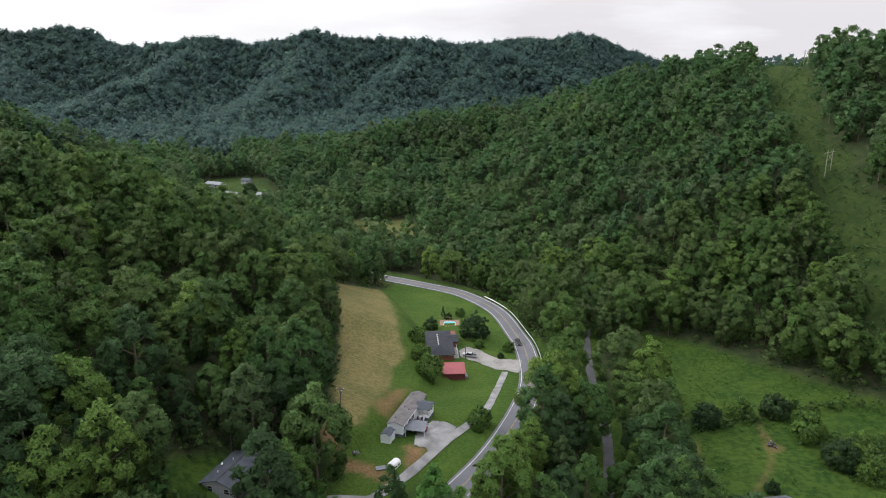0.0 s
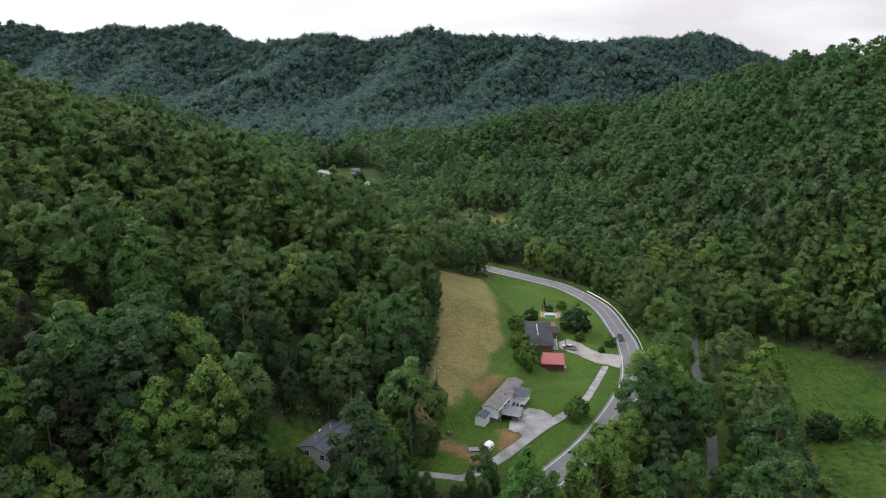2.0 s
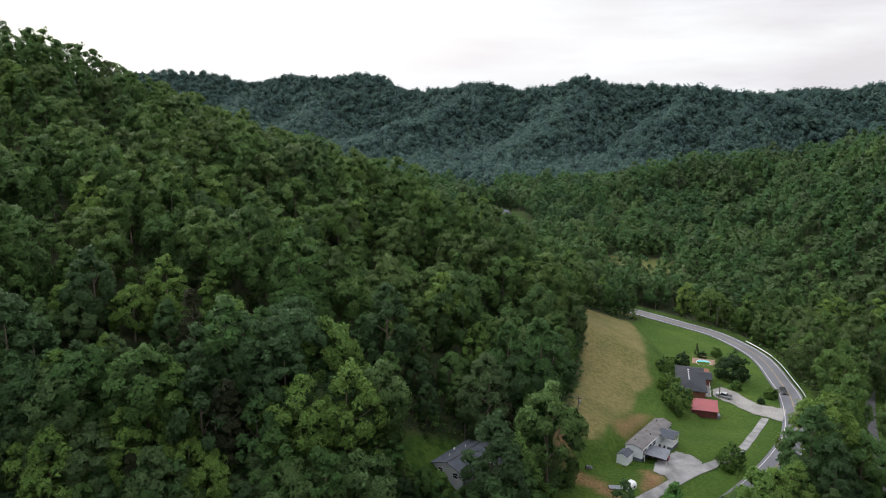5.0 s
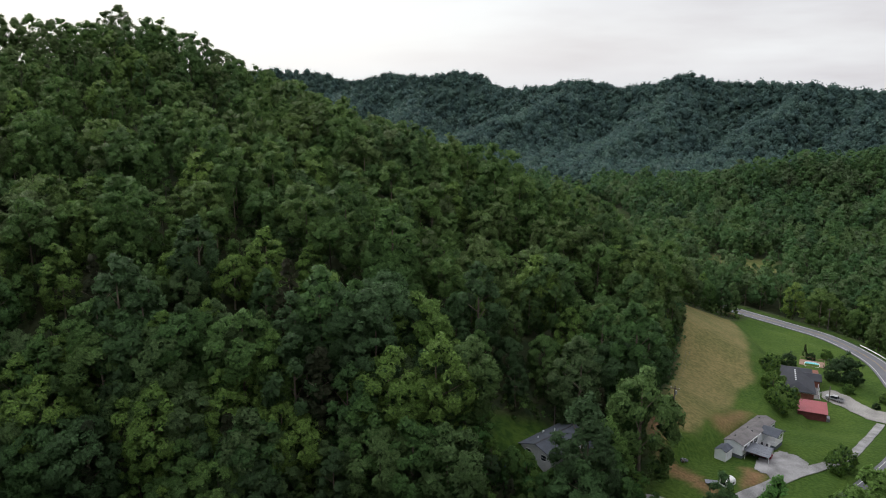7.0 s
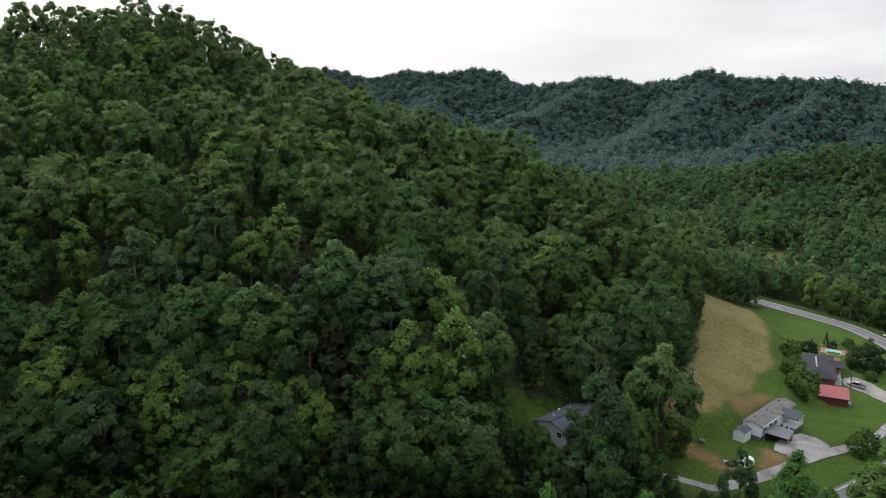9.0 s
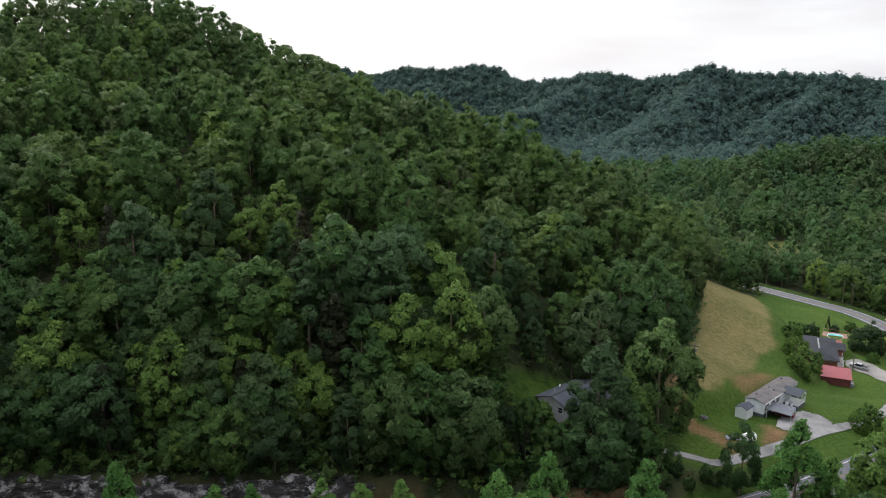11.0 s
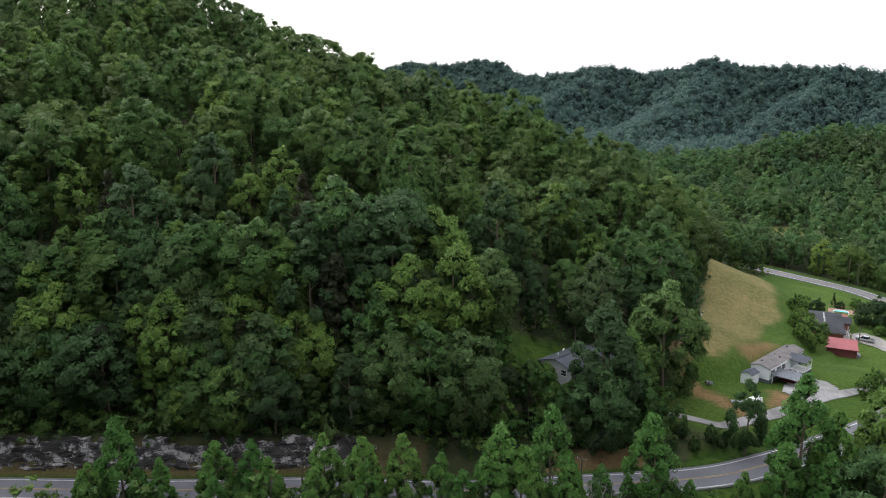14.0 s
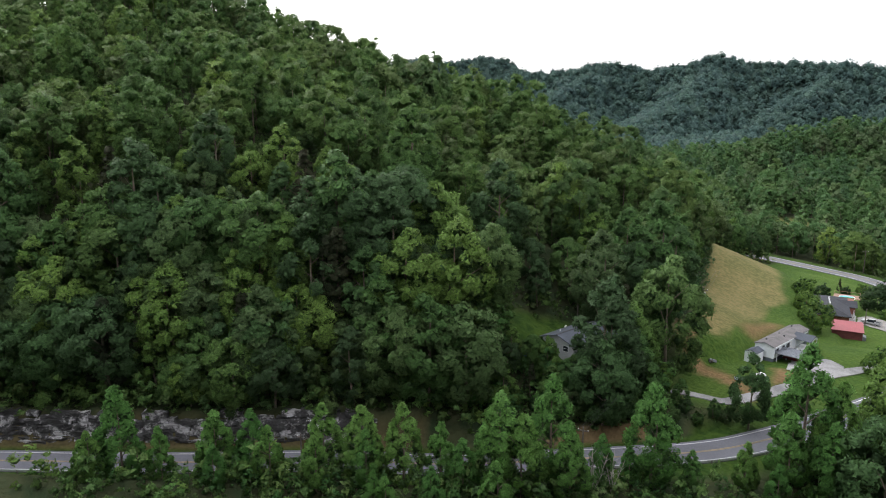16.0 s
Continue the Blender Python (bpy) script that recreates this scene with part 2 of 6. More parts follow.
def rock_material():
    """Layered rock: dark wet stains over pale grey beds."""
    m = bpy.data.materials.new("cut_rock")
    m.use_nodes = True
    n, link = m.node_tree.nodes, m.node_tree.links
    b = n["Principled BSDF"]
    at, mp = n.new("ShaderNodeTexCoord"), n.new("ShaderNodeMapping")
    mp.inputs["Scale"].default_value = (0.26, 0.26, 0.34)
    link.new(at.outputs["Object"], mp.inputs["Vector"])
    a, c = n.new("ShaderNodeTexNoise"), n.new("ShaderNodeTexNoise")
    a.inputs["Scale"].default_value, a.inputs["Detail"].default_value = 1.6, 8
    c.inputs["Scale"].default_value, c.inputs["Detail"].default_value = 9.0, 8
    link.new(mp.outputs["Vector"], a.inputs["Vector"])
    link.new(mp.outputs["Vector"], c.inputs["Vector"])
    info = n.new("ShaderNodeObjectInfo")
    add, ad2 = n.new("ShaderNodeMath"), n.new("ShaderNodeMath")
    add.operation = "MULTIPLY_ADD"
    add.inputs[1].default_value = 0.05
    link.new(info.outputs["Random"], add.inputs[0])
    link.new(a.outputs["Fac"], add.inputs[2])
    ad2.operation = "MULTIPLY_ADD"
    ad2.inputs[1].default_value = 0.35
    link.new(c.outputs["Fac"], ad2.inputs[0])
    link.new(add.outputs[0], ad2.inputs[2])
    r = n.new("ShaderNodeValToRGB")
    r.color_ramp.elements[0].position, r.color_ramp.elements[0].color = 0.60, (0.035, 0.033, 0.034, 1)
    r.color_ramp.elements[1].position, r.color_ramp.elements[1].color = 0.83, (0.40, 0.39, 0.40, 1)
    e = r.color_ramp.elements.new(0.72)
    e.color = (0.07, 0.068, 0.07, 1)
    link.new(ad2.outputs[0], r.inputs["Fac"])
    link.new(r.outputs["Color"], b.inputs["Base Color"])
    bump = n.new("ShaderNodeBump")
    bump.inputs["Strength"].default_value, bump.inputs["Distance"].default_value = 0.8, 0.5
    link.new(c.outputs["Fac"], bump.inputs["Height"])
    link.new(bump.outputs["Normal"], b.inputs["Normal"])
    b.inputs["Roughness"].default_value = 0.85
    return m


ROCK = rock_material()


# ---- lie of the land ----
ROAD = [  # centre line of the main road: x, y, z
    (-420, -60, -9), (-300, -20, -8), (-210, 22, -7.3), (-150, 52, -6.7), (-128, 64, -6.4), (-102, 77, -6), (-76, 91.5, -5.5),
    (-54, 101.5, -5), (-37.7, 111, -4.2), (-18, 122.8, -3.1), (-8, 132.5, -2.5), (3, 147, -1.8), (12.2, 162.6, -1.6), (21.2, 186.9, -3.2),
    (25.9, 208.3, -5.3), (26.8, 233.6, -7.3), (25.0, 250.5, -8.5), (19.5, 279.0, -10.4), (6.4, 303.5, -12.2), (-8.6, 315.9, -13.0), (-27.0, 328.2, -13.7),
    (-61.6, 349.8, -14.5), (-107.6, 383.2, -15.2), (-153.3, 439.5, -15.5), (-192.5, 526.8, -15.5), (-237.4, 571.8, -16.2), (-302.6, 593.2, -16.5),
]


def spline(points, step):
    """Catmull-Rom through the points, resampled about every step metres."""
    p = np.array(points, float)
    p = np.vstack([2 * p[0] - p[1], p, 2 * p[-1] - p[-2]])
    out = []
    for a, b, c, d in zip(p[:-3], p[1:-2], p[2:-1], p[3:]):
        n = max(2, int(np.linalg.norm(c - b) / step))
        u = (np.arange(n) / n)[:, None]
        out.append(0.5 * (2 * b + (c - a) * u + (2 * a - 5 * b + 4 * c - d) * u**2 + (3 * b - a - 3 * c + d) * u**3))
    return np.vstack(out + [p[-2:-1]])


ROAD_LINE = spline(ROAD, 4.0)


def near_line(line, x, y):
    """Distance to a line in plan, the line's height there, and the side (positive: to its left)."""
    x, y = np.asarray(x, float), np.asarray(y, float)
    best = np.full(x.shape, 1e18)
    height, side = np.zeros(x.shape), np.zeros(x.shape)
    for a, b in zip(line[:-1], line[1:]):
        ex, ey = b[0] - a[0], b[1] - a[1]
        u = np.clip(((x - a[0]) * ex + (y - a[1]) * ey) / (ex * ex + ey * ey), 0, 1)
        dx, dy = x - a[0] - u * ex, y - a[1] - u * ey
        d = dx * dx + dy * dy
        m = d < best
        best = np.where(m, d, best)
        height = np.where(m, a[2] + u * (b[2] - a[2]), height)
        side = np.where(m, np.sign(ex * dy - ey * dx), side)
    return np.sqrt(best), height, side


def smooth(a, b, v):
    u = np.clip((v - a) / (b - a), 0, 1)
    return u * u * (3 - 2 * u)


def ridge(x, y, crest, slope, round_top):
    """A hill with its crest along a line: x, y, height of the ground."""
    d, h, _ = near_line(np.array(crest, float), x, y)
    return h - slope * (np.sqrt(d * d + round_top * round_top) - round_top)


RIGHT_CREST = [(-125, 570, -12), (-85, 594, -4), (-48, 622, 8), (-12, 640, 18), (30, 645, 21), (70, 642, 24), (114, 565, 44), (150, 482, 64), (190, 428, 78), (226, 370, 82), (275, 295, 88), (340, 215, 98), (440, 120, 100)]


FAR_RIDGE = [  # crest, slope of the sides, breadth of the top: the long far ridge, its spurs, and the ridges behind and before it
    ([(-1900, 560, 123), (-1400, 900, 105), (-1000, 1160, 97), (-897, 1202, 92), (-841, 1218, 81), (-768, 1230, 95), (-696, 1238, 85), (-636, 1248, 93), (-579, 1242, 91), (-550, 1222, 70), (-491, 1204, 64), (-398, 1164, 75), (-355, 1147, 78),
      (-304, 1161, 71), (-259, 1162, 76), (-206, 1162, 85), (-163, 1169, 78), (-119, 1164, 77), (-36, 1170, 75), (6, 1160, 68), (58, 1149, 61), (123, 1114, 40), (178, 1076, 22)], 0.8, 14),
    ([(-355, 1147, 74), (-387, 1030, 38), (-413, 911, 20), (-419, 797, 3), (-391, 698, -12)], 0.62, 12),
    ([(-206, 1162, 81), (-200, 1041, 43), (-222, 914, 13), (-235, 807, -11), (-237, 701, -24)], 0.62, 12),
    ([(-36, 1170, 71), (-68, 1048, 37), (-95, 956, 5), (-122, 892, -17)], 0.62, 12),
    ([(58, 1149, 59), (30, 1060, 30), (10, 980, 2)], 0.62, 12),
    ([(-696, 1238, 72), (-640, 1100, 34), (-590, 960, 10)], 0.62, 12),
    ([(-841, 1218, 68), (-760, 1060, 34), (-690, 930, 12)], 0.62, 12),
    ([(9, 1600, 48), (95, 1577, 62), (166, 1551, 71), (217, 1545, 65), (274, 1536, 74), (313, 1529, 64), (362, 1518, 42), (420, 1506, 18)], 0.6, 20),
    ([(-520, 600, 52), (-445, 604, 40), (-390, 605, 26), (-352, 606, 18), (-314, 615, 6), (-279, 620, -10)], 0.6, 14),
]
HILLS = [  # crest, slope of the sides, breadth of the rounded top
    # the wooded hill over the rock cut, with its spurs
    ([(-46, 237, 4.5), (-58, 230, 19), (-90, 234, 34), (-130, 232, 44.5), (-165, 215, 50), (-215, 242, 67.5), (-268, 210, 87), (-360, 190, 92), (-520, 160, 88)], 0.62, 30),
    ([(-268, 210, 87), (-205, 146, 60), (-165, 124, 42), (-118, 118, 29), (-76, 121, 19), (-52, 124, 11), (-38, 132, 5)], 0.7, 16),
    ([(-205, 165, 62), (-142, 150, 44), (-98, 160, 34), (-66, 168, 20), (-46, 172, 11)], 0.66, 16),
    ([(-268, 210, 87), (-235, 120, 56), (-205, 92, 38)], 0.7, 16),
    ([(-58, 230, 19), (-60, 265, 8), (-64, 300, 0)], 0.6, 8),
    # the hill across the meadow, cut by the power line
    (RIGHT_CREST, 0.68, 18),
    *FAR_RIDGE,
    # ground behind the nearer hills
    ([(-520, 480, 60), (-420, 400, 56), (-330, 300, 62), (-268, 210, 91)], 0.5, 30),
    ([(420, 1700, 4), (620, 1750, 10), (950, 1700, 20), (1400, 1600, 36)], 0.3, 60),
    ([(-1500, 2300, -30), (0, 2500, -34), (700, 2450, -34), (1500, 2300, -20)], 0.3, 60),
    # unseen hill behind the camera, added and raised to shade the lower slopes
    ([(-520, -130, 128), (-220, -165, 138), (60, -160, 134), (230, -75, 112), (330, 50, 98), (440, 120, 100)], 1.0, 20),
]


YARD_LEVEL = [(132, -1.6), (142, -0.9), (150, -0.1), (156, 0.2), (163, -0.1), (170, -0.7), (180, -1.0), (190, -2.6), (203, -6.0), (212, -6.7), (240, -7.4), (270, -9.6), (330, -13.6)]
YARD_EDGE = [(132, -34), (142, -31), (150, -27), (156, -24), (163, -19), (168, -17), (178, -13.5), (190, -8), (203, -4.5), (215, -4.5), (235, -7), (260, -13), (300, -27), (330, -40)]


def lump(x, y, size, seed):
    """Gentle uneven ground: a few crossed waves."""
    rng = np.random.RandomState(seed)
    total = np.zeros(np.shape(x))
    for _ in range(6):
        a, f, p = rng.uniform(0, 6.28), rng.uniform(0.6, 1.7) / size, rng.uniform(0, 6.28)
        total += np.sin((np.cos(a) * x + np.sin(a) * y) * f * 6.28 + p)
    return total / 6


def ground(x, y):
    """Height of the ground anywhere."""
    x, y = np.asarray(x, float), np.asarray(y, float)
    d, zr, side = near_line(ROAD_LINE, x, y)
    # valley floor: a bench on the inner side of the bend, creek bottom on the outer side
    inner = zr + 0.4 + 0.06 * np.clip(d - 6, 0, 40) - 0.9 * np.exp(-((d - 9) / 2.5) ** 2)
    outer = zr - (5.5 * smooth(5, 26, d) + 2.0 * smooth(26, 45, d)) * (1 - smooth(300, 420, y)) + 0.012 * np.clip(d - 60, 0, 120)
    floor = np.where(side > 0, inner, outer)
    floor = np.where(d > 120, floor * np.exp(-(d - 120) / 400) - 9 * (1 - np.exp(-(d - 120) / 400)), floor)
    k = 5.0
    stack = [floor]
    for crest, slope, top in HILLS:
        stack.append(ridge(x, y, crest, slope, top))
    s = np.stack(stack)
    m = s.max(0)
    hill = m + k * np.log(np.exp((s - m) / k).sum(0)) - k * 0.1
    # the land falls away towards the plain
    hill = hill - 0.05 * np.clip(np.hypot(x, y) - 1900, 0, None)
    up = smooth(4, 30, hill - floor)
    hill = hill + up * (2.6 * lump(x, y, 70, 3) + 1.2 * lump(x, y, 26, 4) + 7 * lump(x, y, 190, 5) * smooth(300, 700, y))
    # the yards are levelled into the foot of the hayfield's slope, which ends in a bank
    level = np.interp(y, *np.array(YARD_LEVEL).T)
    bank_foot = np.interp(y, *np.array(YARD_EDGE).T)
    reach = smooth(132, 142, y) * (1 - smooth(296, 330, y)) * (side > 0) * smooth(-75, -60, x)
    yard = level + 0.3 * lump(x, y, 22, 14) + 0.95 * np.sqrt(np.clip(bank_foot - x + 1.5, 0, None) ** 2 + 0.01)
    hill = hill + np.where(reach > 0, np.minimum(yard - hill, 0), 0) * reach
    # the road's shelf, with a rock cut where it passes under the hill
    cut = (side > 0) & (x < 0)
    wall = (1.6 + 4.4 * smooth(-48, -66, x)) * smooth(-12, -24, x)
    bank = zr - 0.25 + wall * smooth(7.0, 8.6, d)
    steep = smooth(-10, -34, x) * cut
    edge = smooth(9, 30, d) * steep + smooth(6, 16, d) * (1 - steep)
    low = np.where(cut & (d > 5), bank, zr - 0.12)
    return low * (1 - edge) + np.where(edge > 0, np.where(cut, np.maximum(hill, low), hill), 0) * edge


def ground_at(x, y):
    return float(ground(np.array([x], float), np.array([y], float))[0])


# ---- the ground sheet ----
def axis(fine_a, fine_b, step, lo, hi, far):
    """Grid lines: fine in the middle, up to 13 m apart as far as far, then widening."""
    v = list(np.arange(fine_a, fine_b + 0.01, step))
    for sign, e, end in ((-1, fine_a, lo), (1, fine_b, hi)):
        s = step
        while e * sign < end * sign:
            s = min(s * 1.09, 13.0) if abs(e) < far else s * 1.25
            e = e + sign * s if (e + sign * s) * sign < end * sign else end
            v.append(e)
    return np.array(sorted(v))


def inside(poly, x, y):
    """1 inside a closed outline, by crossing count."""
    x, y = np.asarray(x, float), np.asarray(y, float)
    r = np.zeros(x.shape, bool)
    for (ax, ay), (bx, by) in zip(poly, poly[1:] + poly[:1]):
        if ay != by:
            r ^= ((ay > y) != (by > y)) & (x < (bx - ax) * (y - ay) / (by - ay) + ax)
    return r


def outline_distance(poly, x, y):
    d, _, _ = near_line(np.array([(*p, 0) for p in poly + poly[:1]], float), x, y)
    return np.where(inside(poly, x, y), d, -d)


CLEARING = [(-44, 287), (-33, 300), (-24, 319), (-10.3, 313.8), (5.1, 300.6), (17.4, 274.4), (23.5, 248.5), (24.4, 219.7), (21.2, 200), (14, 176.4), (3, 156), (-5, 146.5), (-12, 140.6), (-20.1, 137.2), (-27.2, 136.5), (-28.5, 148.4), (-28.1, 152.8), (-30, 158), (-27, 163.9), (-29, 172.7), (-31.1, 197.7), (-34.3, 223.7), (-39.2, 251.8)]
HAYFIELD = [(-45.5, 289), (-37, 300), (-30, 306), (-25.3, 288.4), (-22.9, 274.3), (-18.7, 245.5), (-15.9, 223.7), (-13.5, 213), (-16.8, 203.5), (-16, 190.5), (-18, 183.1), (-21, 174.8), (-20.8, 169.8), (-22.6, 164.3), (-26.5, 161.9), (-30, 172.8), (-32.1, 197.6), (-35.3, 223.9), (-40.2, 252.3)]
MEADOW = [(75.8, 272.5), (89.3, 261.8), (106.8, 240.3), (121.1, 219.6), (134.4, 203.1), (153.7, 184.4), (130.2, 130.2), (80, 126), (57, 140), (58.1, 160.3), (62.3, 178), (70.8, 195.1), (62, 212.3), (65.4, 243.2)]
LINE_CUT = [(180, 455), (208, 455), (198, 418), (187, 385), (178, 352), (175, 336), (177, 318), (171, 300), (173, 285), (162, 232), (140, 225), (146, 262), (152, 288), (156, 318), (160, 342), (163, 375), (172, 415)]
FAR_FIELD = [(-63, 443), (-23, 440), (-14, 400), (-50, 402)]
FAR_LOTS = [[(-199, 571), (-162, 591), (-135, 553), (-112, 480), (-134, 462), (-172, 515)], [(-239, 669), (-209, 692), (-190, 670), (-176, 612), (-212, 610)]]
HOUSE_LAWN = [(-61, 137), (-54, 144), (-44, 147), (-36, 144), (-36.5, 134), (-38.5, 127), (-46, 127.5), (-57, 127)]
CLAY = [(-9.6, 152.7), (-10.1, 161.5), (-5, 161.1), (-6.5, 156.8)]
BARE = [(-18.1, 172.6), (-18, 179), (-14.5, 188.5), (-12, 189.8), (-13.6, 180.3), (-15.3, 174.1)]
TRACK = [(-29, 162, 0), (-28.5, 156, 0), (-25.8, 153.5, 0), (-20.3, 152, 0), (-16.2, 149.7, 0), (-13.1, 146.7, 0)]
PATHS = [[(69.6, 183.5, 0), (67.3, 172.9, 0), (66.2, 160.4, 0)], [(89.8, 187.7, 0), (86.5, 173, 0), (78.2, 160.5, 0), (72.1, 152.2, 0)], [(94.2, 199.6, 0), (90.9, 189.9, 0), (91.7, 179.3, 0)]]
LANE = [(61.4, 307.2, 0), (53.2, 261.1, 0), (49.6, 238.4, 0), (46.8, 213.7, 0), (46, 197.2, 0), (43.2, 175.7, 0), (39, 155.1, 0), (32, 130, 0), (15, 105, 0)]


GRID_X, GRID_Y = axis(-140, 150, 1.5, -3600, 3600, 1000), axis(55, 335, 1.5, -1500, 5200, 1650)
GRID_Z = ground(*np.meshgrid(GRID_X, GRID_Y))


def surface(x, y):
    """Height of the ground sheet as it is meshed."""
    i = np.clip(np.searchsorted(GRID_X, x) - 1, 0, len(GRID_X) - 2)
    j = np.clip(np.searchsorted(GRID_Y, y) - 1, 0, len(GRID_Y) - 2)
    u = (x - GRID_X[i]) / (GRID_X[i + 1] - GRID_X[i])
    v = (y - GRID_Y[j]) / (GRID_Y[j + 1] - GRID_Y[j])
    a, b, c, d = GRID_Z[j, i], GRID_Z[j, i + 1], GRID_Z[j + 1, i], GRID_Z[j + 1, i + 1]
    flat = (a * (1 - u) + b * u) * (1 - v) + (c * (1 - u) + d * u) * v
    return np.maximum(flat, np.where(u > v, a + (b - a) * u + (d - b) * v, a + (d - c) * u + (c - a) * v))


def make_ground():
    xs, ys = GRID_X, GRID_Y
    gx, gy = np.meshgrid(xs, ys)
    gz = GRID_Z
    nx, ny = len(xs), len(ys)
    me = bpy.data.meshes.new("ground")
    co = np.stack([gx, gy, gz], -1).reshape(-1, 3)
    i = (np.arange(ny - 1)[:, None] * nx + np.arange(nx - 1)).ravel()
    me.from_pydata(co, [], np.stack([i, i + 1, i + nx + 1, i + nx], -1))
    x, y = gx.ravel(), gy.ravel()
    wob = 1.6 * lump(x, y, 14, 8) + 1.0 * lump(x, y, 6, 9)

    def area(poly, soft):
        return np.clip(0.5 + (outline_distance(poly, x, y) + wob) / soft, 0, 1)

    d, _, _ = near_line(ROAD_LINE, x, y)
    grass = np.maximum.reduce([area(CLEARING, 5), area(MEADOW, 6), area(HOUSE_LAWN, 4), 0.55 * area(LINE_CUT, 8), area(FAR_FIELD, 8), *[0.8 * area(p, 10) for p in FAR_LOTS], np.where((near_line(ROAD_LINE, x, y)[2] > 0) & (x < -20), 1 - smooth(5, 6.5, d), 1 - smooth(6, 11, d))])
    lane_d, _, _ = near_line(spline(LANE, 4), x, y)
    grass = np.maximum(grass, 1 - smooth(3.5, 6, lane_d))
    track_d, _, _ = near_line(spline(TRACK, 2), x, y)
    dirt = np.maximum.reduce([area(CLAY, 1.6), 0.75 * area(BARE, 3), 0.9 * (1 - smooth(0.8, 2.4, track_d + 0.5 * wob)), 0.5 * (1 - smooth(1.5, 3.6, np.hypot(x - 90, y - 180)))]
                             + [0.3 * (1 - smooth(0.2, 1.1, near_line(spline(q, 3), x, y)[0])) for q in PATHS]
                             + [0.55 * (1 - smooth(1.0, 3, np.abs(d - 7.6))) * ((near_line(ROAD_LINE, x, y)[2] > 0) & (x < -27) & (x > -43))]
                             + [0.3 * (1 - smooth(0.9, 2.4, np.abs(d - 6.4) + 0.3 * wob)) * ((near_line(ROAD_LINE, x, y)[2] > 0) & (x < -62))])
    for key, values in (("lawn", area(CLEARING, 5)), ("hazed_canopy", smooth(600, 800, np.hypot(x, y))), ("dirt", dirt), ("grass", grass), ("hay", np.maximum.reduce([np.clip(0.5 + (outline_distance(HAYFIELD, x, y) + 0.35 * wob) / 1.6, 0, 1),  0.55 * area(FAR_FIELD, 8)]))):
        at = me.attributes.new(key, "FLOAT", "POINT")
        at.data.foreach_set("value", values.astype(np.float32))
    me.polygons.foreach_set("use_smooth", np.ones(len(me.polygons), bool))
    ob = new("ground", me)
    tagged(ob, "valley ground of mown grass, dry hayfield and woodland floor", "ground", kind="structure")
    return ob


